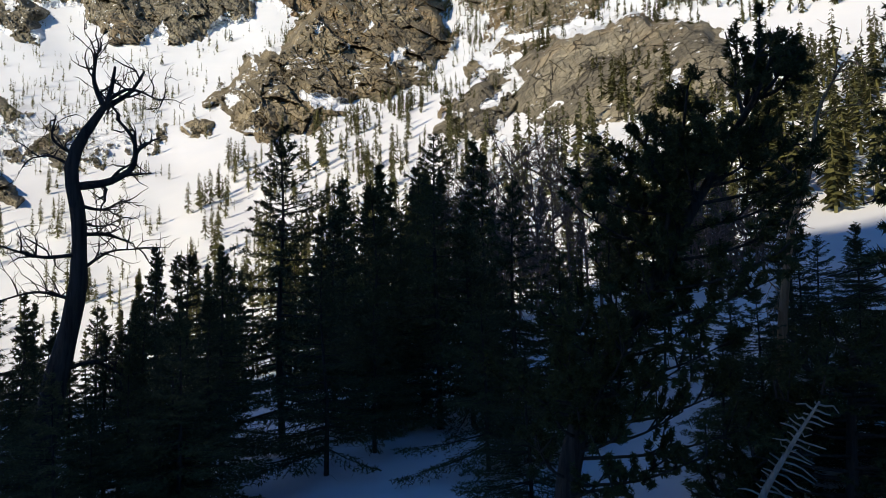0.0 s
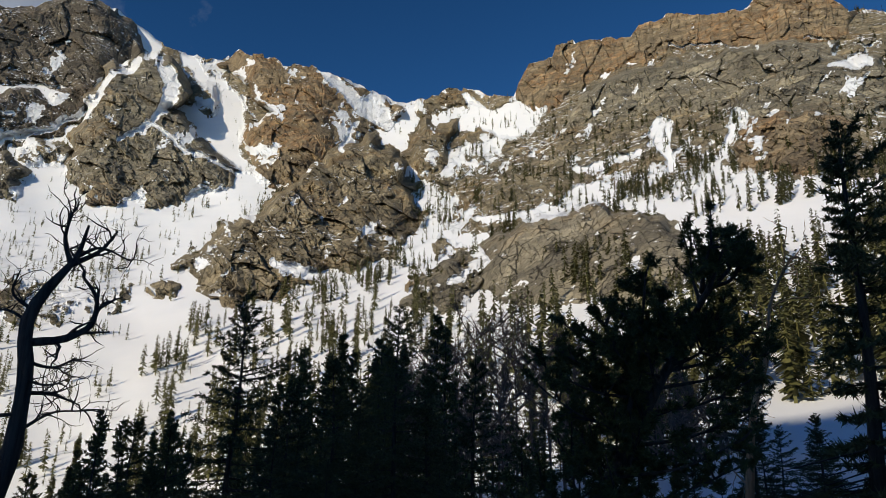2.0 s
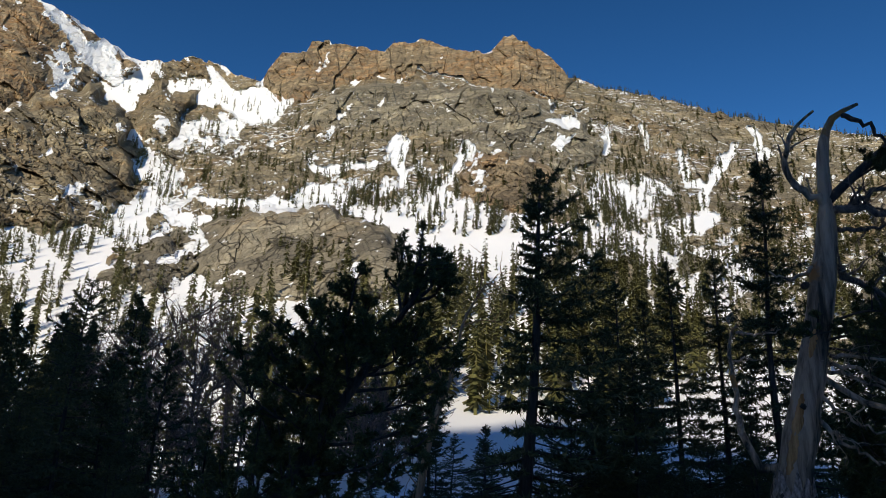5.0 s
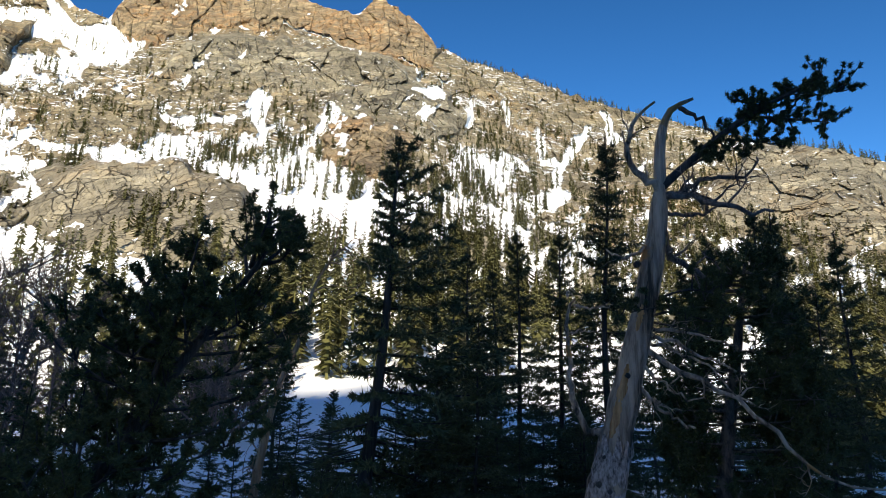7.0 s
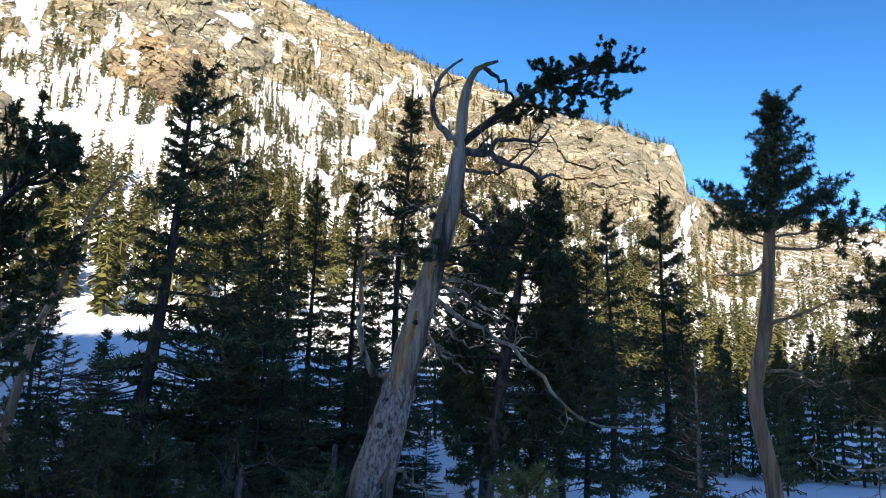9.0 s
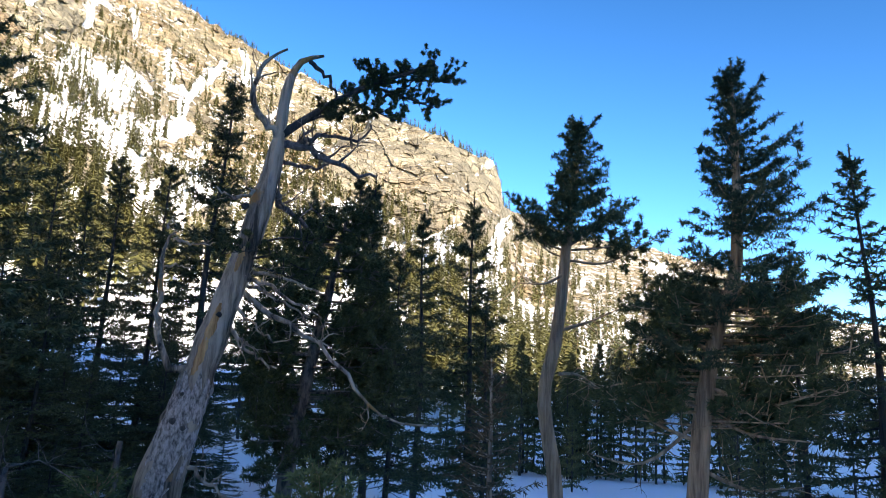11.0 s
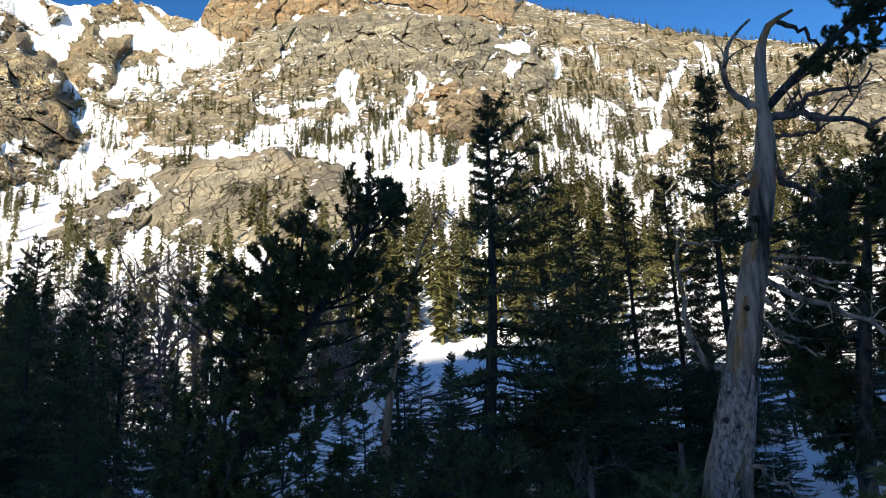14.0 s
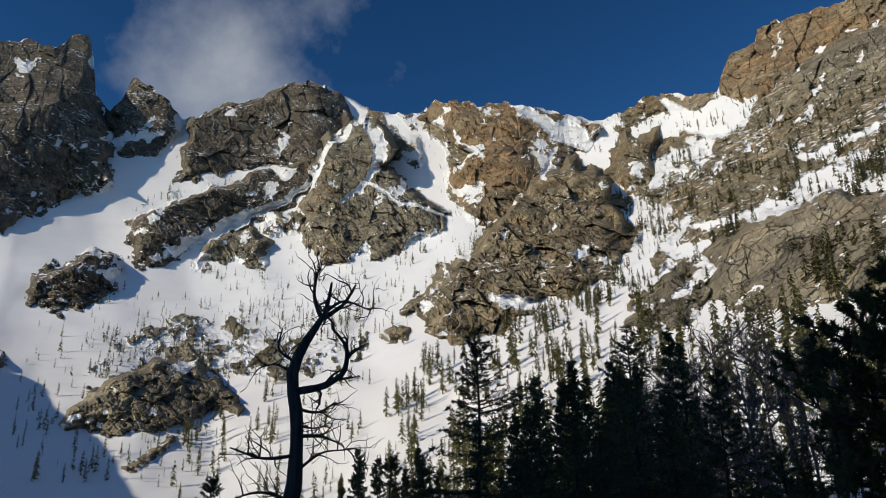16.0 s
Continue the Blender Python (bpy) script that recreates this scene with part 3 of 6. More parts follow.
def crag(name, label, outline, mat, bulge=1.0, size=1.6, cover=0.0, upright=1.0, seed=0, step=0.085, relief=1.0, wander=1.0, steep=0.45, grain=1.3, bare=0.0):
    """A rock mass standing proud of the snow: outline in degrees of azimuth and elevation, facets of the given size.
    cover: how much of it lies under snow; upright: how far its joints are stretched upwards."""
    poly = np.array(outline) * np.array([0.9, 1.0])
    lo, hi = np.array(outline).min(0) - 1.0, np.array(outline).max(0) + 1.0
    az = np.arange(lo[0], hi[0], step)
    el = np.arange(lo[1], hi[1], step)
    ga, ge = np.meshgrid(az, el)
    top = skyline(az)[None, :]
    ge = np.minimum(ge, top)
    x, y = ga * 0.9, ge
    wx = wander * fbm(x * 0.5 + seed, y * 0.5, 6, 0.62)
    wy = wander * fbm(x * 0.5 + 40 + seed, y * 0.5, 6, 0.62)
    sd = inside(poly, x + wx, y + wy) + 0.25 * min(1.0, size)
    calm = inside(poly, x + wander * fbm(x * 0.5 + seed, y * 0.5, 2), y + wander * fbm(x * 0.5 + 40 + seed, y * 0.5, 2)) + 0.25 * min(1.0, size)
    near_crest = np.clip((top - ge) / 0.8, 0, 1)
    sd = np.where(sd > -0.6, np.maximum(sd, sd * near_crest), sd)
    sx, sy = 0.5 * fbm(x * 0.35 + 3 + seed, y * 0.35, 2), 0.5 * fbm(x * 0.35, y * 0.35 + 9 + seed, 2)
    fx, fy = x + sx + 0.25 * y, (y + sy) / upright - 0.1 * x
    dip = 0.55 if lo[0] < -12 else -0.3
    if lo[0] < -12 and upright < 1.4:
        fx, fy = (x + sx - dip * (y + sy)) * 0.6, (y + sy + dip * x) * 1.35
    b1, j1, _ = blocks(fx / size, fy / size * 0.9, seed, 0.45)
    b2, j2, _ = blocks(fx / size * 2.3 + 5, fy / size * 2.1, seed + 3, 0.3)
    b3, j3, _ = blocks(fx / size * 6.0 + 2, fy / size * 5.0, seed + 5)
    rid = fbm(fx * 1.1 / size, fy * 1.1 / size, 4, 0.5, True)
    # the face climbs more steeply than the slope it stands on
    low = np.where(sd > 0, ge, 99).min(0)
    low = np.where(low > 90, lo[1], low)
    low = np.convolve(np.pad(low, 12, mode="edge"), np.ones(25) / 25, "valid")
    rise = np.clip(ge - low[None, :], 0, 8)
    body = (1 - np.exp(-0.06 * steep * rise)) * smooth(calm / 0.55) + bulge * 0.007 * np.sqrt(np.clip(calm / 2.0, 0, 1))
    # slanting beds that break into ledges
    bed = (y + dip * x) * 1.5 / size + 0.9 * fbm(x * 0.6 + seed, y * 0.6 + 4, 3)
    step_up = (bed % 1.0) * np.clip(0.6 + 1.2 * fbm(x * 0.4, y * 0.4 + seed, 2), 0, 1)
    bed2 = (y * 0.35 - x) * 1.3 / size + 0.8 * fbm(x * 0.5 + 11, y * 0.5 + seed, 3)
    ease = np.clip(580 / reach(ga, ge), 0.35, 1.1)
    rough = ease * ((0.004 if lo[0] < 15 else 0.001) * step_up + 0.002 * (bed2 % 1.0) + 0.020 * b1 + 0.011 * b2 + 0.0028 * b3 + 0.001 * rid) - 0.0016 * smooth(1 - j1 / 0.05) - 0.0010 * smooth(1 - j2 / 0.07) - 0.0005 * smooth(1 - j3 / 0.1)
    rough = rough * relief
    drift = fbm(x * 1.0 + 7 + seed + 0.5 * wy, y * 0.6 - 0.25 * x, 6, 0.62)
    streaks = fbm((x - dip * y) * 0.5 + seed + 0.8 * wx, (y + dip * x) * 1.5 + 1.4 * wy, 6, 0.62)
    wide = fbm(x * 0.33 + 2.7 + seed, y * 0.4 - 0.2 * x, 3, 0.55)
    # snow lies in slanting patches, more of it towards the edges
    lie = 0.25 * drift + 0.42 * streaks + 0.85 * wide - bare * smooth(rise / 9) + 0.08 * (1 - smooth(sd / 1.3))
    laid = snow_lines(x + 0.5 * wx, y + 0.5 * wy) + 0.35 * drift
    over = np.maximum(lie * 0.85 - 0.44 + 0.58 * cover, 0.26 * laid)
    white = smooth(over / 0.08 + 0.3)
    h = np.clip(sd / 0.35, -1.5, 1) * 0.006 + body + rough * smooth((sd + 0.15) / 0.25) * size**0.7 * (1 - 0.8 * white) - (0.009 if steep < 0.1 else 0.0005) * white - np.minimum(0.95 * body, 0.008 + 0.04 * (1 - smooth(calm / 1.0))) * smooth(laid / 0.5 + 0.2)
    h = np.where(sd < -0.5, -0.02, h)
    settled = np.clip(0.5 + over * 3.0, 0, 1).ravel().astype(np.float32)
    v = on_slope(ga, ge, h)
    f = grid_faces(len(el), len(az))
    keep = ((h > -0.003) & (sd > -0.6)).ravel()
    shape = (len(el) - 1, len(az) - 1)
    kept = keep[f].any(1).reshape(shape)
    _, _, cell = blocks(fx / size / grain, fy / size * 0.9 / grain, seed)
    cell = cell.ravel()[f[:, 0]].reshape(shape)
    # every joint-bounded piece of rock becomes a slab of its own
    piece = np.where(kept, np.arange(kept.size).reshape(shape), -1)
    for _ in range(360):
        last = piece.copy()
        for ax in (0, 1):
            a, b = [slice(None)] * 2, [slice(None)] * 2
            a[ax], b[ax] = slice(0, -1), slice(1, None)
            a, b = tuple(a), tuple(b)
            join = kept[a] & kept[b] & (cell[a] == cell[b])
            m = np.where(join, np.minimum(piece[a], piece[b]), 0)
            piece[a] = np.where(join, m, piece[a])
            m = np.where(join, np.minimum(piece[a], piece[b]), 0)
            piece[b] = np.where(join, m, piece[b])
        if (last == piece).all():
            break
    piece = piece.ravel()
    ob = new(name)
    names, counts = np.unique(piece[piece >= 0], return_counts=True)
    for g, n in zip(names, counts):
        if n < 26:
            continue
        ff = f[piece == g]
        used = np.unique(ff)
        remap = np.zeros(ga.size, dtype=int)
        remap[used] = np.arange(len(used))
        slab = part("slab", v.reshape(-1, 3)[used], remap[ff], mat, ob, flat=True)
        if len(slab.data.vertices) == len(used):
            slab.data.attributes.new("snow", "FLOAT", "POINT").data.foreach_set("value", settled[used])
    return tagged(ob, label, "rock face")


# broken slopes first: rock, scree and snow mixed
crag("broken_rock_slope", "snow-streaked broken granite slope with scattered conifers", [(-9.0, 23.1), (-4.2, 24.7), (0.8, 29.4), (11.0, 32), (24.9, 30.6), (34.8, 27.4), (33.5, 20.5), (28, 20.4), (23.7, 20.9), (18.4, 19.8), (12, 21), (5.6, 21.6), (-4.0, 19.6), (-8.8, 20.0)], ROCK_SNOWY, 0.5, 1.1, 0.48, seed=1, steep=0.02, grain=3.0, bare=0.3)
crag("broken_rock_slope", "forested granite shoulder with patchy snow", [(23.5, 30.5), (25.6, 31.5), (35.6, 28.7), (43.4, 26.2), (52, 23), (54, 20), (48.3, 16.1), (41, 15.2), (35.2, 17.1), (29, 20.2), (24, 23)], ROCK_SNOWY, 0.4, 1.0, 0.5, seed=11, steep=0.02, grain=3.0, bare=0.25)
crag("broken_rock_slope", "snowy alpine ridge with broken tan rock", [(-34.2, 31.9), (-28.1, 32), (-20.8, 32.4), (-13.0, 29.9), (-16.2, 26.8), (-19.9, 24.0), (-23.4, 22.8), (-26.3, 22.9), (-28.2, 26.6), (-33, 28.3)], ROCK_SNOWY, 0.5, 1.1, 0.42, seed=21, steep=0.02, grain=3.0)
crag("broken_rock_slope", "granite ledges with snow and small spruces", [(-10.7, 26.2), (-2.4, 28.3), (1.6, 26.0), (0.9, 21.9), (-5.6, 20.1), (-8.2, 17.5), (-11.5, 14.1), (-9.2, 19.9)], ROCK_SNOWY, 0.5, 1.0, 0.7, seed=31, steep=0.02, grain=3.0)
crag("broken_rock_slope", "low rock rubble half buried in snow among stunted trees", [(-53.7, 10.0), (-51.4, 13.0), (-47.5, 14.5), (-41.5, 13.6), (-33.5, 13.2), (-35.7, 11.4), (-40.9, 9.6), (-43.5, 10.0), (-47.2, 10.8), (-52.3, 10.5)], ROCK_GREY, 0.5, 0.8, 0.82, seed=41, steep=0.02, grain=3.0)
crag("broken_rock_slope", "distant wooded rock shoulder above the lake", [(61.0, 16.6), (65.6, 15.3), (76.6, 12.8), (84.0, 8.4), (96, 8), (96, 3), (84, 3), (76, 5), (68, 7), (62, 9)], ROCK_SNOWY, 0.5, 0.9, 0.25, seed=51, steep=0.02, grain=3.0)
crag("broken_rock_slope", "rock and snow ledges below the cliff band", [(20, 19.0), (28, 18.3), (37, 16), (47, 15.5), (60, 14), (60, 8), (47, 8.5), (36, 9.5), (28, 12.5), (22, 15.2)], ROCK_GREY, 0.4, 0.9, 0.65, seed=57, steep=0.02, grain=3.0)

crag("rock_spire", "dark jagged rock spire in half shade", [(-70, 30), (-63.4, 33), (-57.3, 34.6), (-56.3, 29.5), (-54.9, 26.6), (-54.3, 23.0), (-56.7, 23.0), (-59.0, 20.6), (-61.5, 18.7), (-70, 16)], ROCK_SHADE_DARK, 1.6, 1.8, 0.05, 1.5, seed=61)
crag("rock_spire", "small pointed rock spire between snow gullies", [(-55.1, 28.8), (-53.6, 32.1), (-51.2, 31.1), (-49.2, 29.2), (-50.1, 27.1), (-51.0, 26.5), (-52.7, 26.0), (-53.9, 26.0)], ROCK_SHADE_DARK, 1.2, 1.1, 0.05, 1.3, seed=62)
crag("rock_summit", "banded dark rock summit dusted with snow", [(-48.5, 29.6), (-46.1, 30.8), (-42.3, 32.0), (-39.4, 33.3), (-36.8, 32.5), (-34.8, 30.4), (-36.9, 28.4), (-38.0, 27.1), (-41.0, 26.7), (-44.7, 25.9), (-47.8, 25.3), (-49.9, 24.4), (-48.8, 26.1), (-48.3, 27.6), (-49.2, 28.5)], ROCK_SHADE_DARK, 1.3, 2.0, 0.1, 0.45, seed=63)
crag("cliff_band", "slanting dark cliff band across the snow", [(-52.6, 19.4), (-52.4, 21.3), (-49.7, 23.1), (-46.4, 24.3), (-43.3, 25.7), (-40.0, 26.6), (-37.6, 27.4), (-36.9, 26.5), (-38.9, 24.4), (-42.3, 22.4), (-45.2, 21.0), (-48.0, 19.1), (-51.4, 18.0)], ROCK_SHADE_DARK, 1.2, 0.9, 0.1, 0.5, seed=64)
crag("rock_outcrop", "rounded dark outcrop on the snowfield", [(-58.6, 16.2), (-55.2, 18.2), (-52.9, 18.3), (-52.7, 16.5), (-55.4, 14.4), (-57.5, 14.1), (-58.4, 15.4)], ROCK_SHADE_DARK, 1.0, 0.8, 0.35, seed=65)
crag("rock_outcrop", "bare layered outcrop low on the snowfield", [(-54.7, 6.8), (-52.8, 9.3), (-49.6, 10.9), (-46.8, 10.7), (-44.1, 9.2), (-43.4, 8.1), (-45.6, 6.8), (-50.2, 5.9), (-52.9, 6.3)], ROCK_GREY, 1.4, 1.0, 0.1, 0.6, seed=66)
crag("rock_outcrop", "small rock rib in the snow", [(-47.1, 18.3), (-46.4, 20.6), (-43.4, 21.2), (-42.0, 20.4), (-42.3, 18.7), (-44.5, 18.9)], ROCK_GREY, 0.7, 0.8, 0.5, seed=67)
crag("granite_cliff", "triangular granite face between two snow gullies", [(-38.8, 26.4), (-36.7, 29.3), (-33.7, 30.7), (-30.9, 28.3), (-32.8, 27.0), (-29.2, 25.0), (-26.6, 22.7), (-29.0, 20.4), (-31.7, 20.1), (-37.3, 19.1), (-38.8, 21.9)], ROCK_GREY, 1.0, 1.4, 0.25, 1.2, seed=68)
crag("granite_cliff", "orange-tinted granite ridge face", [(-28.8, 31.0), (-26.5, 32.5), (-21.3, 32.2), (-15.8, 30.6), (-13.1, 28.6), (-16.0, 26.3), (-18.1, 24.5), (-21.2, 22.0), (-24.6, 22.5), (-26.3, 24.3), (-26.9, 26.5), (-24.4, 27.6), (-26.6, 29.3)], ROCK_ORANGE, 0.8, 1.2, 0.38, 1.2, seed=69)
crag("rock_buttress", "massive cracked granite buttress", [(-28.4, 17.6), (-24.0, 20.2), (-21.4, 23.2), (-18.3, 25.6), (-15.8, 26.5), (-12.7, 24.2), (-11.6, 21.4), (-11.0, 19.6), (-13.5, 17.6), (-17.7, 16.2), (-20.5, 15.3), (-22.9, 13.4), (-26.6, 13.1), (-28.4, 14.2), (-30.3, 15.4)], ROCK, 1.8, 1.9, 0.08, 1.1, seed=70)
crag("rock_tower", "blocky brown rock tower", [(-12.3, 27.2), (-10.7, 28.0), (-8.2, 27.6), (-9.2, 25.4), (-9.5, 23.7), (-11.4, 23.6), (-12.6, 25.0)], ROCK, 1.1, 0.9, 0.0, 1.2, seed=71)
crag("rock_ledge", "broken rock below the saddle", [(-12.8, 29.9), (-8.9, 31.4), (-3.2, 30.8), (-3.1, 29.4), (-4.9, 29.2), (-8.0, 28.7), (-11.2, 28.2)], ROCK, 0.6, 0.9, 0.4, seed=72)
crag("rock_outcrop", "dark boulder at the edge of the shadow", [(-61.6, 10.2), (-60.6, 11.0), (-59.2, 10.9), (-58.8, 10.2), (-60.2, 9.6)], ROCK_SHADE_DARK, 0.7, 0.5, 0.0, seed=81, wander=0.25)
crag("rock_outcrop", "thin rock rib breaking the snow", [(-50.6, 3.6), (-48.6, 5.4), (-47.6, 5.8), (-47.8, 5.2), (-50.0, 3.3)], ROCK_GREY, 0.4, 0.5, 0.2, seed=82, wander=0.35)
crag("rock_outcrop", "low rocks scattered below the cliff band", [(-42.5, 21.6), (-40.5, 23.0), (-38.8, 22.6), (-39.6, 21.4), (-41.6, 20.8)], ROCK_GREY, 0.5, 0.6, 0.5, seed=83)
crag("rock_outcrop", "snow-topped boulders beside the gully", [(-31.2, 28.9), (-29.2, 29.2), (-28.4, 27.4), (-29.6, 26.6), (-31.0, 27.6)], ROCK, 0.6, 0.7, 0.4, seed=84)
crag("rock_outcrop", "lone boulder outcrop in the snow", [(-32.3, 13.5), (-31.2, 14.1), (-30.2, 13.9), (-30.4, 13.1), (-31.7, 12.8)], ROCK, 0.7, 0.5, 0.0, seed=73, wander=0.25)
crag("summit_cliff", "orange-brown summit cliff of the massif", [(-2.8, 29.3), (-1.9, 33.1), (0.7, 34.4), (7.5, 34.2), (8.3, 35.0), (15.1, 34.6), (19.2, 35.8), (22.9, 33.9), (24.6, 31.6), (24.1, 29.9), (20.4, 29.8), (16.3, 31.2), (11.0, 31.7), (5.9, 31.2), (2.3, 29.6), (-0.3, 28.4)], ROCK_ORANGE, 1.1, 1.2, 0.0, 1.3, seed=74)
crag("granite_cliff", "grey slabby wall under the summit", [(0.3, 25.2), (2.3, 29.1), (7.4, 31.1), (13.9, 31.0), (20.5, 30.6), (23.5, 28.8), (27.4, 26.4), (27.1, 24.5), (20.6, 23.8), (15.3, 25.7), (10.7, 27.5), (5.7, 27.3), (3.7, 26.5)], ROCK_GREY, 1.2, 1.3, 0.12, 1.1, seed=75)
crag("cliff_band", "pale vertical cliff band with water streaks", [(-7.7, 17.4), (-4.0, 19.3), (-0.7, 20.5), (3.6, 20.7), (7.9, 19.7), (9.7, 17.8), (10.0, 14.7), (7.2, 13.0), (3.1, 13.5), (-0.2, 13.1), (-2.9, 13.9), (-6.7, 14.7)], ROCK_GREY, 1.6, 1.1, 0.0, 2.2, seed=76, relief=0.45)
crag("rock_outcrop", "rust-brown overhanging outcrop above a snow apron", [(14.8, 24.5), (16.8, 26.0), (20.8, 25.5), (23.6, 23.8), (22.2, 22.8), (19.4, 21.4), (16.3, 21.3), (14.6, 22.8)], ROCK_ORANGE, 1.3, 1.0, 0.1, seed=77)
crag("rock_outcrop", "low rounded slab beside the snow gully", [(-12.5, 13.6), (-11.3, 15.4), (-8.1, 16.9), (-5.8, 15.6), (-8.4, 13.3)], ROCK_GREY, 0.9, 1.0, 0.25, seed=78)
crag("rock_dome", "rounded pale granite dome with slanting cracks", [(46, 19.4), (51.7, 23.1), (56.3, 22.1), (60.2, 20.4), (61.4, 18.4), (61.3, 16.2), (61.8, 13.4), (58.3, 12.8), (54.3, 13.8), (50.5, 15.6), (46.0, 17.4)], ROCK_GREY, 1.6, 1.5, 0.0, 0.8, seed=79, relief=0.6)

# ---- trees ----
def curve_points(pts, n):
    """A smooth line through the given points."""
    p = np.array(pts, dtype=float)
    t = np.concatenate([[0], np.cumsum(np.linalg.norm(np.diff(p, axis=0), axis=1))])
    t /= t[-1]
    m = np.gradient(p, t, axis=0)
    u = np.linspace(0, 1, n)
    k = np.clip(np.searchsorted(t, u, side="right") - 1, 0, len(t) - 2)
    h = (t[k + 1] - t[k])[:, None]
    s = ((u - t[k]) / (t[k + 1] - t[k]))[:, None]
    return (2 * s**3 - 3 * s**2 + 1) * p[k] + (s**3 - 2 * s**2 + s) * h * m[k] + (-2 * s**3 + 3 * s**2) * p[k + 1] + (s**3 - s**2) * h * m[k + 1]


class Wood:
    """Gathers tapered limbs into one mesh."""

    def __init__(self):
        self.v, self.f, self.n = [], [], 0

    def limb(self, pts, r0, r1, sides=5, knots=0.0, rng=RNG, flute=0.0):
        p = np.asarray(pts, dtype=float)
        n = len(p)
        d = np.gradient(p, axis=0)
        d /= np.linalg.norm(d, axis=1)[:, None] + 1e-9
        ref = np.where(np.abs(d[:, 2:3]) > 0.9, [[1.0, 0, 0]], [[0, 0, 1.0]])
        a = np.cross(d, ref)
        a /= np.linalg.norm(a, axis=1)[:, None] + 1e-9
        if n > 8:
            for k in range(1, n):
                q = a[k - 1] - d[k] * (a[k - 1] @ d[k])
                a[k] = q / (math.sqrt(q @ q) + 1e-9)
        b = np.cross(d, a)
        r = np.linspace(r0, r1, n) if np.isscalar(r1) else np.asarray(r1)
        ang = np.arange(sides) * 2 * math.pi / sides
        rr = r[:, None] * (1 + knots * rng.uniform(-1, 1, (n, sides)))
        twist = np.linspace(0, 3, n)[:, None]
        rr = rr * (1 + flute * (np.cos(3 * ang + twist) + 0.7 * np.cos(7 * ang - 1.6 * twist + 1)))
        v = p[:, None] + rr[..., None] * (np.cos(ang)[None, :, None] * a[:, None] + np.sin(ang)[None, :, None] * b[:, None])
        i = np.arange(n * sides).reshape(n, sides) + self.n
        j = np.roll(i, -1, axis=1)
        f = np.stack([i[:-1], j[:-1], j[1:], i[1:]], -1).reshape(-1, 4)
        self.v.append(v.reshape(-1, 3))
        self.f.append(f)
        self.n += n * sides

    def make(self, name, mat, parent, label=""):
        return part(name, np.concatenate(self.v), np.concatenate(self.f), mat, parent, label)


def sprays(p0, p1, per, length, width, rng, splay=0.8, along=0.7, size=None):
    """Needle sprays: slim blades that fan out along twigs."""
    n = len(p0)
    k = np.repeat(np.arange(n), per)
    s = rng.uniform(0.05, 1.0, len(k))[:, None]
    d = p1[k] - p0[k]
    d /= np.linalg.norm(d, axis=1)[:, None] + 1e-9
    base = p0[k] + (p1[k] - p0[k]) * s
    q = rng.normal(size=(len(k), 3))
    q -= (q * d).sum(1)[:, None] * d
    q /= np.linalg.norm(q, axis=1)[:, None] + 1e-9
    u = d * along * rng.uniform(-0.3, 1, (len(k), 1)) + q * splay
    u /= np.linalg.norm(u, axis=1)[:, None]
    side = np.cross(u, rng.normal(size=(len(k), 3)))
    side /= np.linalg.norm(side, axis=1)[:, None] + 1e-9
    big = np.ones((len(k), 1)) if size is None else np.asarray(size)[k][:, None]
    ln = length * big * rng.uniform(0.6, 1.25, len(k))[:, None]
    side = side * width * 0.5 * (0.4 + 0.6 * big)
    v = np.stack([base - side, base + side, base + u * ln], 1).reshape(-1, 3)
    return v, np.arange(len(v)).reshape(-1, 3)


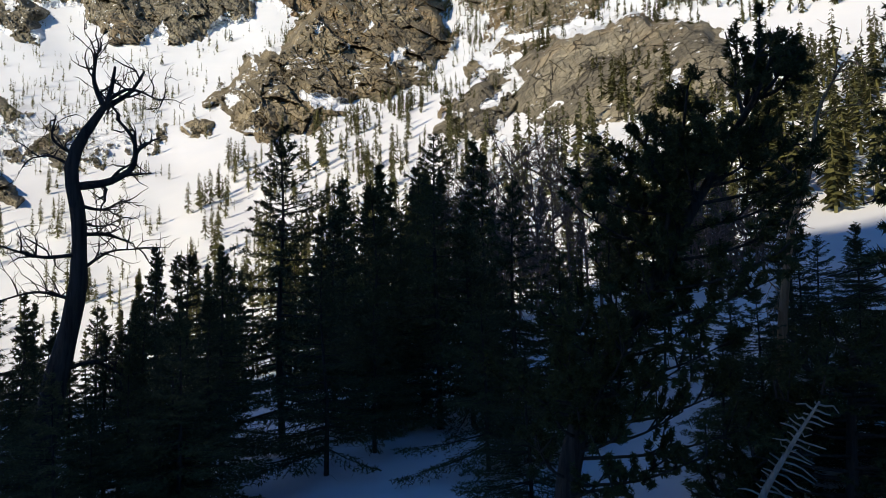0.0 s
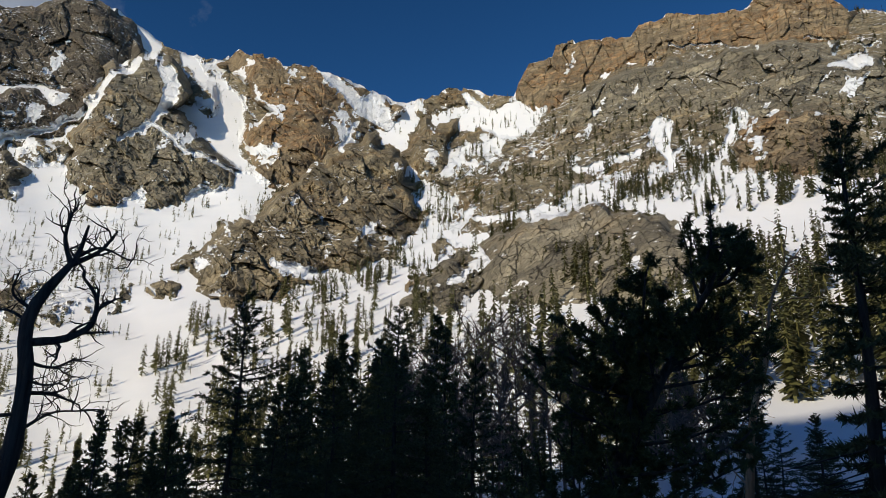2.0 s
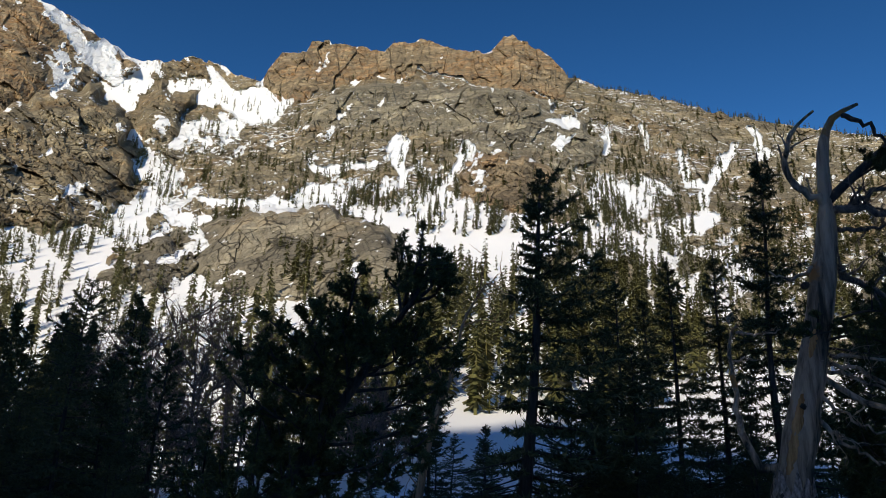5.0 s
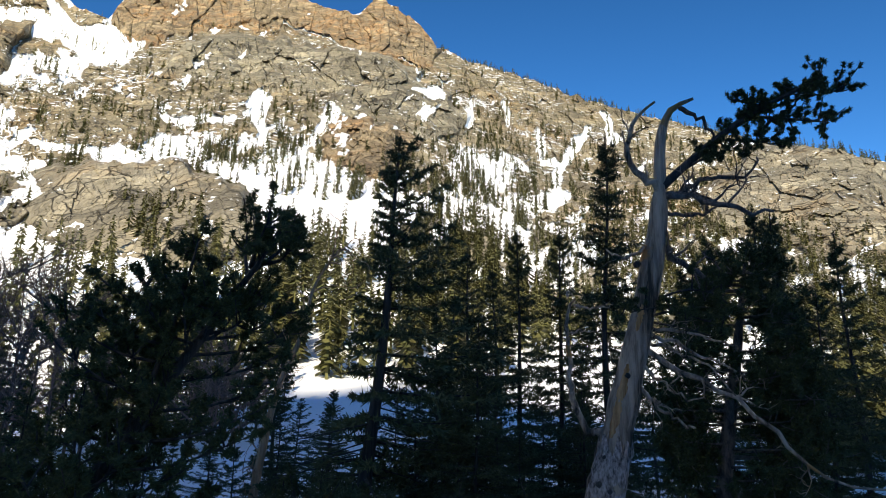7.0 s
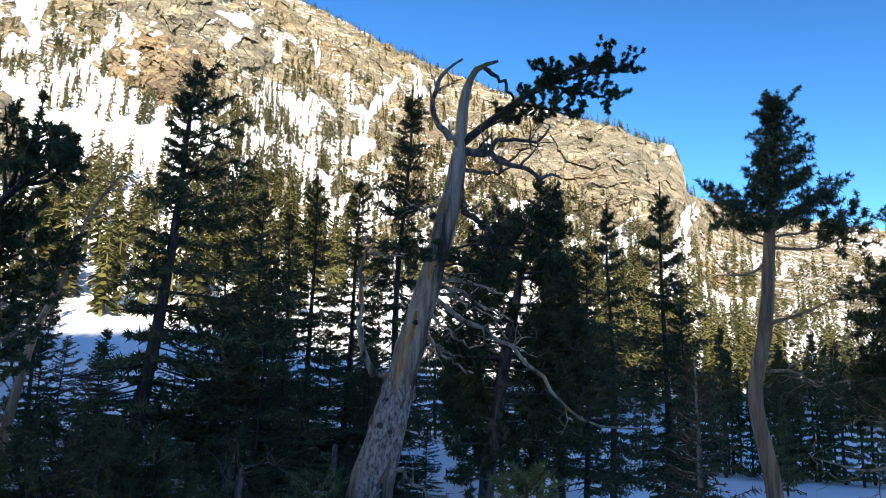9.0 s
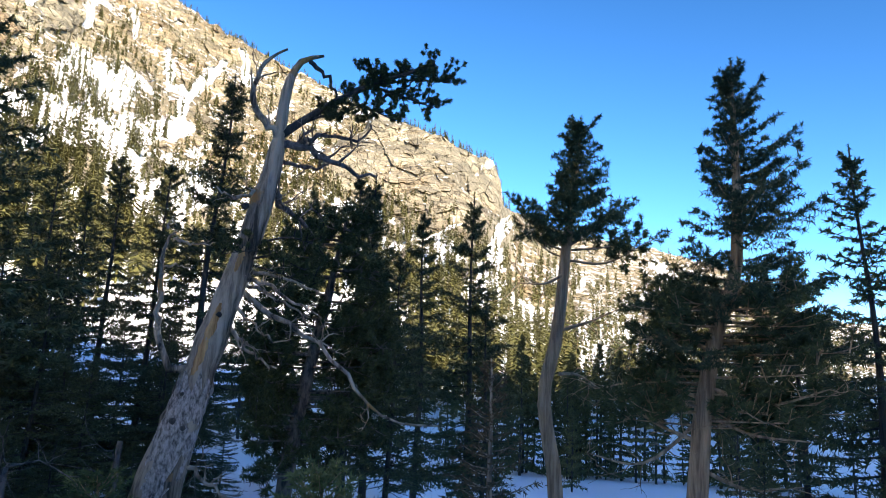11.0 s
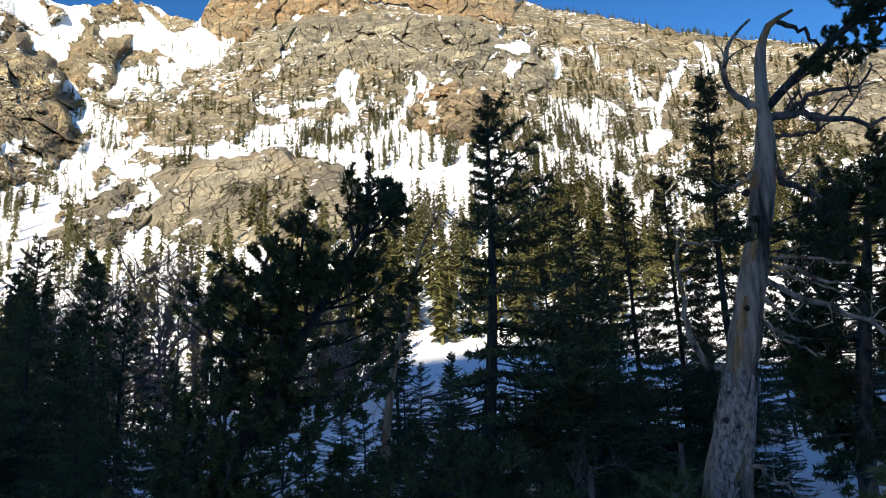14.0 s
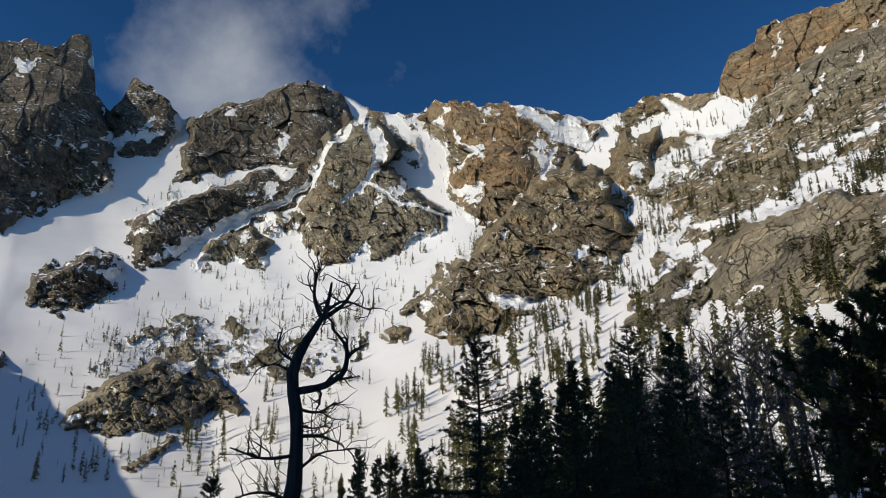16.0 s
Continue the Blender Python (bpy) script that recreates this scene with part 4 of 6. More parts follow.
def spruce_crown(wood, trunk, radius, start, gap, rng, droop=0.35, ragged=0.35, bias=0.0, power=0.9, twig_step=0.16, thin=0.0):
    """Layers of drooping boughs, each a flat fan of side twigs, up to a thin leader. Returns the twigs' ends and sizes."""
    a0, a1, size = [], [], []
    h = trunk[-1, 2] - trunk[0, 2]
    z = start * h
    layer = 0
    while z < 0.975 * h:
        t = z / h
        layer += 1
        swell = 1 + 0.22 * math.sin(layer * 2.4) * ragged
        for _ in range(rng.integers(4, 8)):
            if rng.random() < thin:
                continue
            zz = min(0.98 * h, z + gap * rng.uniform(-0.25, 0.25))
            c = np.array([np.interp(trunk[0, 2] + zz, trunk[:, 2], trunk[:, i]) for i in range(3)])
            ang = rng.uniform(0, 2 * math.pi)
            ln = radius * swell * ((1 - t) / (1 - start)) ** power * rng.uniform(1 - ragged, 1.1) + 0.007 * h
            ln *= 1 + bias * math.cos(ang)
            up = np.interp(t, [0, 0.5, 0.85, 1], [-0.12, 0.08, 0.45, 1.1])
            s = np.linspace(0, 1, 5)
            p = c + np.stack([math.cos(ang) * ln * s, math.sin(ang) * ln * s, ln * (up * s - droop * (1 - t * 0.7) * s**1.5 + 0.22 * s**3)], 1)
            wood.limb(p[[0, 2, 4]], 0.008 + 0.012 * ln, 0.004, 3)
            k = max(3, int(ln / twig_step))
            full = min(1.0, 0.45 + 0.7 * ln / radius)
            for w in np.linspace(0.15, 1, k):
                o = np.array([np.interp(w, s, p[:, i]) for i in range(3)])
                fwd = (p[-1] - p[0]) / (ln + 1e-9)
                for sg in (-1, 1):
                    tl = (0.05 + 0.09 * min(1.0, ln) + 0.42 * ln * (1 - w * 0.75)) * rng.uniform(0.55, 1.1)
                    lat = np.array([-math.sin(ang) * sg, math.cos(ang) * sg, -0.28 + rng.uniform(-0.25, 0.15)])
                    a0.append(o)
                    a1.append(o + tl * (0.72 * lat + 0.68 * fwd))
                    size.append(full)
            a0.append(p[3])
            a1.append(p[4] + (p[4] - p[3]) * 0.3)
            size.append(full)
        z += gap * rng.uniform(0.7, 1.3) * (1.1 - 0.6 * t)
    # the leader
    for q in (0.10, 0.06, 0.03):
        a0.append(trunk[-1] - np.array([0, 0, q * h]))
        a1.append(trunk[-1] + np.array([0, 0, 0.012 * h]))
        size.append(0.38)
    return np.array(a0), np.array(a1), np.array(size)


def dead_twigs(wood, limb, count, length, r, rng, levels=2, up=0.2, tip=0):
    """Crooked bare twigs along a limb."""
    for _ in range(count):
        i = rng.integers(max(1, len(limb) // 5), max(2, len(limb) - tip))
        o = limb[i]
        d = limb[i] - limb[max(0, i - 1)]
        d = d / (np.linalg.norm(d) + 1e-9) * 0.5 + rng.normal(size=3) * 0.6 + np.array([0, 0, up])
        d /= np.linalg.norm(d)
        n = 5
        p = [o]
        for _ in range(n):
            d = d + rng.normal(size=3) * 0.28
            d /= np.linalg.norm(d)
            p.append(p[-1] + d * length / n * rng.uniform(0.7, 1.3))
        p = np.array(p)
        wood.limb(p, r, r * 0.25, 4)
        if levels > 1:
            dead_twigs(wood, p, 3, length * 0.5, r * 0.5, rng, levels - 1, up)


def tree(name, label):
    e = new(name)
    return tagged(e, label, "tree")


def spruce(name, label, height, radius, seed, per=9, blade=(0.11, 0.034), gap=0.17, start=0.07, lean=0.0, mat=None, bark=None, trunk_r=0.1, dead=12, **kw):
    rng = np.random.default_rng(seed)
    root = tree(name, label)
    z = np.linspace(-0.3, height, 16)
    trunk = np.stack([lean * (np.maximum(z, 0) / height) ** 1.2 * height + 0.04 * np.sin(z * 1.1 + seed), 0.04 * np.cos(z * 0.9 + seed), z], 1)
    w = Wood()
    w.limb(trunk, trunk_r, 0.012, 8, 0.06, rng)
    w.make("trunk", bark or BARK_DARK, root)
    w = Wood()
    base = trunk.copy()
    base[:, 2] = np.maximum(base[:, 2], 0)
    p0, p1, size = spruce_crown(w, trunk[1:], radius, start, gap, rng, **kw)
    for _ in range(dead):
        zz = rng.uniform(0.1, 0.45) * height
        o = np.array([np.interp(zz, trunk[:, 2], trunk[:, i]) for i in range(3)])
        a = rng.uniform(0, 2 * math.pi)
        ln = radius * rng.uniform(0.4, 0.9)
        limb = o + np.linspace(0, 1, 5)[:, None] * np.array([math.cos(a) * ln, math.sin(a) * ln, -0.25 * ln])
        w.limb(limb, 0.012, 0.004, 4)
        dead_twigs(w, limb, 3, 0.35 * ln, 0.005, rng, 1)
    if name != "forest_spruce":
        tagged(w.make("branchwork", bark or BARK_DARK, root), kind="stuff")
    v, f = sprays(p0, p1, per, blade[0], blade[1], rng, 0.55, 1.3, size)
    part("crown", v, f, mat or NEEDLES, root)
    return root


def tufted_limb(wood, pts, r0, tufts, rng, spread=0.45, tuft_len=0.16):
    """A limb with side shoots; every shoot carries a handful of needle tufts towards its end."""
    p = curve_points(pts, 9)
    wood.limb(p, r0, r0 * 0.25, 5, 0.08, rng)
    axis = (p[-1] - p[0]) / (np.linalg.norm(p[-1] - p[0]) + 1e-9)
    a0, a1 = [], []
    for k in range(max(3, tufts // 5)):
        s = 1.0 if k == 0 else rng.uniform(0.15, 1) ** 0.7
        o = np.array([np.interp(s, np.linspace(0, 1, 9), p[:, i]) for i in range(3)])
        d = rng.normal(size=3) * 0.75 + axis * 0.8 + np.array([0, 0, 0.4])
        d /= np.linalg.norm(d)
        ln = spread * rng.uniform(0.5, 1.4)
        u = np.linspace(0, 1, 4)[:, None]
        q = o + d * ln * u + np.array([0, 0, 0.2 * ln]) * u**2
        wood.limb(q, 0.011, 0.005, 3)
        for _ in range(5):
            w = rng.uniform(0.4, 1.0)
            e = np.array([np.interp(w, u[:, 0], q[:, i]) for i in range(3)]) + rng.normal(size=3) * 0.13 * spread
            dd = d + rng.normal(size=3) * 0.5 + np.array([0, 0, 0.35])
            dd /= np.linalg.norm(dd)
            a0.append(e - dd * tuft_len * 0.4)
            a1.append(e + dd * tuft_len * 0.6)
    return a0, a1


def stand(ob, az, dist, base=None, turn=0.0, scale=1.0):
    """Puts a tree on the ground; its own x runs across the line of sight when turn is 0."""
    a = radians(az)
    z = float(ground_z(np.array([az]), np.array([dist]))[0]) if base is None else base
    ob.matrix_basis = Matrix.LocRotScale((dist * math.sin(a), dist * math.cos(a), z), Euler((0, 0, -a + radians(turn))), (scale,) * 3)
    return ob


def side_view(dist, az0, pts, base):
    """Places (x, z) across the line of sight at that distance, from directions."""
    return [(dist * math.tan(radians(a - az0)), EYE + dist * math.tan(radians(e)) - base) for a, e in pts]


def in_depth(q, dist, base, depth):
    """Lets a limb run towards or away from the standpoint."""
    out = []
    for k, (x, z) in enumerate(q):
        y = depth * k / max(1, len(q) - 1)
        g = 1 + y / dist
        out.append((x * g, y, EYE - base + (z - EYE + base) * g))
    return out


def base_at(az, dist):
    return float(ground_z(np.array([float(az)]), np.array([float(dist)]))[0])


def slope_at(az, dist):
    """Height of the ground, or of the mountainside beyond its foot."""
    e0, r0 = (float(q[0]) for q in foot(np.array([float(az)])))
    if dist <= r0:
        return base_at(az, dist)
    els = np.linspace(e0, 20, 120)
    el = np.interp(dist, reach(np.full(120, float(az)), els), els)
    return EYE + dist * math.tan(radians(el)) - 0.2


def height_to(az, dist, el):
    return EYE + dist * math.tan(radians(el)) - base_at(az, dist)


# the weathered, half-dead pine
D, A0 = 8.4, 40.0
B = base_at(A0, D)


def snag_line(pts, depth=0.0):
    return in_depth(side_view(D, A0, pts, B), D, B, depth)


snag = tree("weathered_pine", "leaning weathered pine with a bare silver trunk and one live bough")
rng = np.random.default_rng(101)
w = Wood()
trunk = curve_points(snag_line([(35.9, -12.5), (36.9, -7.2), (38.6, 0.4), (40.2, 6.6), (42.0, 13.9), (42.9, 18.6), (43.1, 20.6), (43.2, 22.6), (43.5, 24.6), (44.4, 26.2), (46.1, 26.8)]), 44)
trunk_r = np.interp(np.linspace(0, 1, 44), [0, 0.12, 0.4, 0.6, 0.74, 0.79, 0.9, 1.0], [0.27, 0.235, 0.160, 0.13, 0.115, 0.072, 0.058, 0.016])
w.limb(trunk, 1, trunk_r * (1 + 0.05 * rng.normal(size=44)), 22, 0.045, rng, 0.045)
w.make("trunk", DEADWOOD, snag, "silver-grey weathered trunk with fluted grain")


def trunk_skin(name, e0, e1, mid, half, lift, mat, label, jag=0.0, rows=26, cols=15):
    """A sheet laid round the trunk's near side between two elevations."""
    z0, z1 = (EYE + D * math.tan(radians(e)) - B for e in (e0, e1))
    z = np.linspace(z0, z1, rows)
    c = np.stack([np.interp(z, trunk[:, 2], trunk[:, k]) for k in range(3)], 1)
    r = np.interp(z, trunk[:, 2], trunk_r)
    s = np.linspace(0, 1, rows)
    wide = half * (np.sin(math.pi * np.clip(s, 0.02, 0.98)) ** 0.5 if jag == 0 else np.ones(rows))
    u = np.linspace(-1, 1, cols)
    th = mid + wide[:, None] * u * (1 + 0.15 * rng.normal(size=(rows, 1)))
    edge = lift - (lift + 0.018) * np.abs(u) ** 4
    rad = r[:, None] * (1 + 0.012 * rng.normal(size=th.shape)) + edge
    v = c[:, None] + rad[..., None] * np.stack([np.sin(th), -np.cos(th), 0 * th], -1)
    v[-4:, :, 2] += jag * rng.uniform(-1, 1, (1, cols)) * np.linspace(0.25, 1, 4)[:, None]
    i = np.arange(rows * cols).reshape(rows, cols)
    f = np.stack([i[:-1, :-1], i[:-1, 1:], i[1:, 1:], i[1:, :-1]], -1).reshape(-1, 4)
    part(name, v.reshape(-1, 3), f, mat, snag, label)


trunk_skin("scar", 1.6, 7.0, -0.35, 0.42, 0.012, SCAR, "rusty orange scar in the bare wood")
trunk_skin("scar", 9.4, 11.4, -0.2, 0.3, 0.010, SCAR, "rusty orange scar in the bare wood")
trunk_skin("bark", -12.5, 1.2, 0.15, 2.6, 0.016, FLAKY, "grey flaking bark low on the trunk", 0.14, 40, 26)
for a, e, r in ((39.9, 6.1, 0.03), (37.6, -1.7, 0.035), (38.3, -2.2, 0.03), (41.0, 14.5, 0.035), (36.9, -7.0, 0.035), (38.0, 0.2, 0.02)):
    (kx, kz), = side_view(D, A0, [(a, e)], B)
    w = Wood()
    rr = float(np.interp(kz, trunk[:, 2], trunk_r))
    w.limb(np.array([(kx, -rr * 0.85, kz), (kx, -rr * 0.98, kz + 0.005), (kx + 0.005, -rr - 0.02, kz + 0.02), (kx + 0.005, -rr - 0.025, kz + 0.02)]), 1, np.array([1.3, 1.1, 0.6, 0.05]) * r, 8, 0.2, rng)
    w.make("knot", BARK_DARK, snag, "dark broken knot")


def dead_limb(pts, r, depth=0.3, twigs=4, length=0.3, mat=None, label=""):
    w = Wood()
    p = curve_points(snag_line(pts, depth), 14)
    p[1:] += rng.normal(size=(13, 3)) * np.array([0.022, 0.03, 0.022]) * min(1.0, 0.4 + 12 * r)
    w.limb(p, r, r * 0.3, 7, 0.14, rng)
    if twigs:
        dead_twigs(w, p, twigs, length, r * 0.35, rng, 2, tip=4)
    return w.make("dead_branch", mat or DEADWOOD, snag, label)


dead_limb([(37.9, 2.1), (36.8, 2.3), (35.8, 5.0), (35.4, 8.8), (35.9, 11.8), (36.1, 12.4)], 0.045, -0.2, 0, label="thin hooked grey branch")
dead_limb([(36.0, 11.6), (37.5, 11.4), (39.0, 11.6)], 0.018, 0.2, 2, 0.2)
dead_limb([(43.0, 19.9), (42.1, 20.8), (40.9, 22.7), (41.3, 25.2), (42.9, 26.9)], 0.05, -0.3, 5, 0.25)
dead_limb([(42.4, 16.6), (41.2, 15.6), (39.6, 15.2), (38.8, 15.8)], 0.03, -0.4, 3, 0.25)
dead_limb([(43.0, 19.6), (45.5, 19.6), (47.6, 18.6), (49.4, 18.2), (51.2, 18.3)], 0.055, -0.2, 7, 0.4, BARK_GREY)
dead_limb([(44.6, 20.0), (47.0, 21.0), (49.2, 20.8), (50.6, 22.2)], 0.035, 0.3, 5, 0.3, BARK_GREY)
dead_limb([(43.0, 18.6), (45.4, 18.3), (47.8, 18.9)], 0.03, 0.4, 4, 0.3, BARK_GREY)
dead_limb([(42.6, 16.2), (44.0, 14.8), (45.6, 13.9), (46.8, 11.6)], 0.05, 0.3, 6, 0.4, BARK_GREY)
dead_limb([(35.6, 9.5), (36.6, 9.6), (37.7, 9.6)], 0.014, 0.1, 0)
dead_limb([(35.5, 12.3), (35.6, 12.9), (36.2, 12.7)], 0.018, 0.1, 0)
dead_limb([(41.2, 9.2), (43.2, 8.8), (45.4, 7.6), (47.6, 7.0)], 0.028, -0.5, 5, 0.3)
dead_limb([(41.4, 8.8), (43.6, 8.0), (46.2, 6.6), (47.4, 4.8)], 0.022, -0.3, 5, 0.3)
dead_limb([(41.2, 9.8), (43.6, 9.6), (45.8, 9.0), (47.8, 8.4)], 0.026, -0.6, 4, 0.3)
dead_limb([(40.8, 7.2), (42.0, 6.0), (44.0, 4.8), (45.4, 4.5)], 0.022, -0.5, 3, 0.2)
dead_limb([(41.4, 8.2), (44.2, 6.2), (47.2, 4.7), (49.6, 2.6), (52.6, -0.6), (55.9, -1.4), (57.2, -1.3)], 0.034, -0.4, 9, 0.3)
dead_limb([(40.4, 5.8), (42.6, 3.6), (44.6, 2.4)], 0.03, -0.5, 4, 0.3)
dead_limb([(37.8, -4.0), (40.6, -6.0), (42.8, -8.2)], 0.03, -0.4, 6, 0.3)
dead_limb([(45.0, 26.2), (46.2, 25.4), (47.4, 24.0), (48.1, 22.9)], 0.03, -0.2, 0, 0.2, BARK_DARK)
dead_limb([(50.8, 24.0), (52.8, 25.3), (54.3, 26.3), (55.5, 27.0)], 0.022, -0.2, 9, 0.22, BARK_DARK)
t0, t1 = [], []
for pts, r, n in (([(43.2, 20.4), (45.0, 21.8), (47.2, 23.4), (50.0, 25.2), (53.4, 26.6), (55.6, 27.6)], 0.06, 70), ([(46.2, 23.0), (48.6, 24.2), (50.9, 25.8), (49.2, 26.4)], 0.03, 45), ([(50.0, 25.2), (52.6, 24.8), (55.6, 24.3)], 0.025, 50), ([(51.0, 25.4), (54.0, 26.2), (56.4, 26.4)], 0.02, 45), ([(44.6, 21.4), (46.4, 22.3), (48.4, 22.9)], 0.02, 36), ([(48.0, 23.6), (50.2, 23.4), (52.4, 22.8)], 0.02, 40)):
    w = Wood()
    a, b = tufted_limb(w, snag_line(pts, -0.3), r, int(n * 1.7), rng, 0.21, 0.07)
    t0 += a
    t1 += b
    w.make("live_bough", BARK_DARK, snag, "dark living bough")
for pts, r, n in (([(41.5, 10.6), (43.5, 11.0), (46.0, 10.2)], 0.02, 50), ([(43.0, 11.4), (41.2, 11.2), (39.6, 10.8)], 0.012, 34), ([(42.0, 10.2), (44.0, 9.8), (46.6, 9.0)], 0.014, 44), ([(42.4, 12.0), (44.6, 12.6), (47.0, 12.2)], 0.018, 50)):
    w = Wood()
    a, b = tufted_limb(w, snag_line(pts, -0.45), r, n, rng, 0.2, 0.07)
    t0 += a
    t1 += b
    w.make("live_bough", BARK_DARK, snag, "dark living bough")
v, f = sprays(np.array(t0), np.array(t1), 110, 0.042, 0.0085, rng, 1.0, 0.9)
part("needles", v, f, PINE, snag, "dark green needle tufts")
stand(snag, A0, D)


def pine(name, label, az, dist, trunk_dirs, radii, limbs, seed, per=44, needle=(0.085, 0.013), mat=None, spread=0.4, bark=None, tuft=0.15, dead=(), boughs=None, bough_mat=None, depths=(-0.9, 0.9)):
    """A limber pine: trunk and limbs as directions (azimuth, elevation) at its distance; every limb ends in needle tufts."""
    rng = np.random.default_rng(seed)
    base = base_at(az, dist)
    root = tree(name, label)

    def line(pts, depth):
        return in_depth(side_view(dist, az, pts, base), dist, base, depth)

    w = Wood()
    t = curve_points(line(trunk_dirs, 0.0), 24)
    w.limb(t, 1, np.interp(np.linspace(0, 1, 24), np.linspace(0, 1, len(radii)), radii), 10, 0.06, rng)
    w.make("trunk", bark or BARK, root)
    if boughs:
        w = Wood()
        up = t[np.concatenate([[True], np.diff(np.maximum.accumulate(t[:, 2])) > 1e-4])]
        p0, p1, size = spruce_crown(w, up, rng=rng, **boughs)
        tagged(w.make("branchwork", bark or BARK, root), kind="stuff")
        v, f = sprays(p0, p1, 46, 0.08, 0.0145, rng, 0.75, 1.0, 0.4 + 0.6 * size)
        part("crown", v, f, bough_mat or NEEDLES, root)
    a0, a1 = [], []
    for pts, r, n in limbs:
        w = Wood()
        p, q = tufted_limb(w, line(pts, rng.uniform(*depths)), r, n, rng, spread, tuft)
        a0 += p
        a1 += q
        w.make("limb", bark or BARK, root)
    for pts in dead:
        w = Wood()
        p = curve_points(line(pts, rng.uniform(-0.5, 0.3)), 10)
        w.limb(p, 0.03, 0.008, 6, 0.1, rng)
        dead_twigs(w, p, 8, 0.45, 0.008, rng, 2, 0.0)
        w.make("dead_branch", bark or BARK, root)
    v, f = sprays(np.array(a0), np.array(a1), per, *needle, rng, 1.0, 1.2)
    part("needles", v, f, mat or PINE, root)
    return stand(root, az, dist)


def limb_fan(axis, lows, reach_l, reach_r, count, seed, rise=2.0, r=0.025, tufts=16):
    """Limbs to both sides of a trunk line, between two elevations."""
    rng = np.random.default_rng(seed)
    e = np.array([q[1] for q in axis])
    a = np.array([q[0] for q in axis])
    out = []
    for k in range(count):
        s = rng.random()
        el = lows[0] + (lows[1] - lows[0]) * s
        az = float(np.interp(el, e, a))
        side = rng.choice([-1, 1])
        ln = (reach_l if side < 0 else reach_r)
        ln = float(np.interp(s, np.linspace(0, 1, len(ln)), ln)) * rng.uniform(0.35, 1.0)
        up = rise * rng.uniform(-0.3, 1.0)
        out.append(([(az, el), (az + side * ln * 0.5, el + up * 0.35), (az + side * ln, el + up)], r, max(5, int(tufts * (0.4 + ln / 6)))))
    return out


# big dark limber pine in front of the cliff band
axis = [(-4.4, -17), (-4.1, -13.9), (-2.4, -8), (1.8, -1.0), (5.8, 6.0), (9.2, 11.5), (11.4, 15.6)]
limbs = [([(9.0, 11.5), (10.8, 14.2), (12.0, 16.8)], 0.035, 60), ([(10.2, 13.4), (12.2, 15.2), (13.2, 16.6)], 0.025, 60), ([(10.2, 13.8), (10.6, 15.8), (11.2, 17.4)], 0.025, 50), ([(10.6, 14.0), (12.4, 14.6), (13.2, 15.6)], 0.025, 50), ([(10.0, 13.2), (9.6, 15.4), (9.8, 17.4)], 0.02, 40), ([(3.5, 2.5), (4.8, 8.0), (5.8, 13.2), (6.1, 15.4)], 0.03, 30)]
# clumps of tufted shoots: azimuth and elevation of each
CLUMPS = "11.4 12.4,11 11,13 10.6,14.2 9.4,13.6 7.6,12.5 5.2,11.7 3,11 1,9.4 10.4,7.7 10.6,7.2 11.8,5.4 11.4,4.4 12.3,6.2 14,2.4 12,0.3 11.4,-0.9 9.8,1.2 9,3 10.2,4.2 8.8,5.8 9.6,-2 8.6,-1.8 6.5,0.3 6,2.2 6.8,4.2 6.6,5.2 4.8,3 4,0.5 3.4,-1.2 2.8,1.8 1.6,4 1.4,6.3 1.2,-0.4 0.4,-2.6 0,-2.8 -2.5,0 -2.5,3 -1.5,5.5 -2,-4 -5,-1 -6,2 -5,5 -5,8 -3.5,-5.5 -8,-2.5 -9.5,1 -9,4.5 -8.5,7.5 -7,-1 -12.5,3 -12,-8 -6.5,-9.5 -5.6,-6.5 -11,6 -11.5,9 -9.5,-3.2 -7,0.5 -4,2.6 -0.2,4.6 3.2,-4.6 -1.2,-1 -9"
for c in CLUMPS.split(","):
    ca, ce = (float(x) for x in c.split())
    te = max(-15.0, ce - 2.6)
    ta = float(np.interp(te, [q[1] for q in axis], [q[0] for q in axis]))
    limbs.append(([(ta, te), (0.45 * ta + 0.55 * ca, 0.45 * te + 0.55 * ce - 0.7), (ca, ce)], 0.018, 45))
pine("limber_pine", "dark dense limber pine with a tufted club-shaped top", 5.0, 6.4, axis, [0.11, 0.10, 0.09, 0.07, 0.05, 0.035, 0.02], limbs, 201, 54, (0.045, 0.0135), spread=0.205, tuft=0.085, bark=BARK_DARK, depths=(-0.75, 0.25))

# low spreading pine behind the bleached sapling
axis = [(15.0, -22), (15.3, -15), (15.6, -9), (16.0, -3.5)]
pine("limber_pine", "low spreading dark pine filling the forest edge", 15.5, 6.6, axis, [0.07, 0.06, 0.04, 0.015], limb_fan(axis, (-19, -4), [8, 9, 8, 5, 2], [7, 8, 7, 5, 2], 70, 44, 1.0, 0.016, 26), 207, 50, (0.048, 0.014), tuft=0.09, spread=0.26, bark=BARK_DARK)

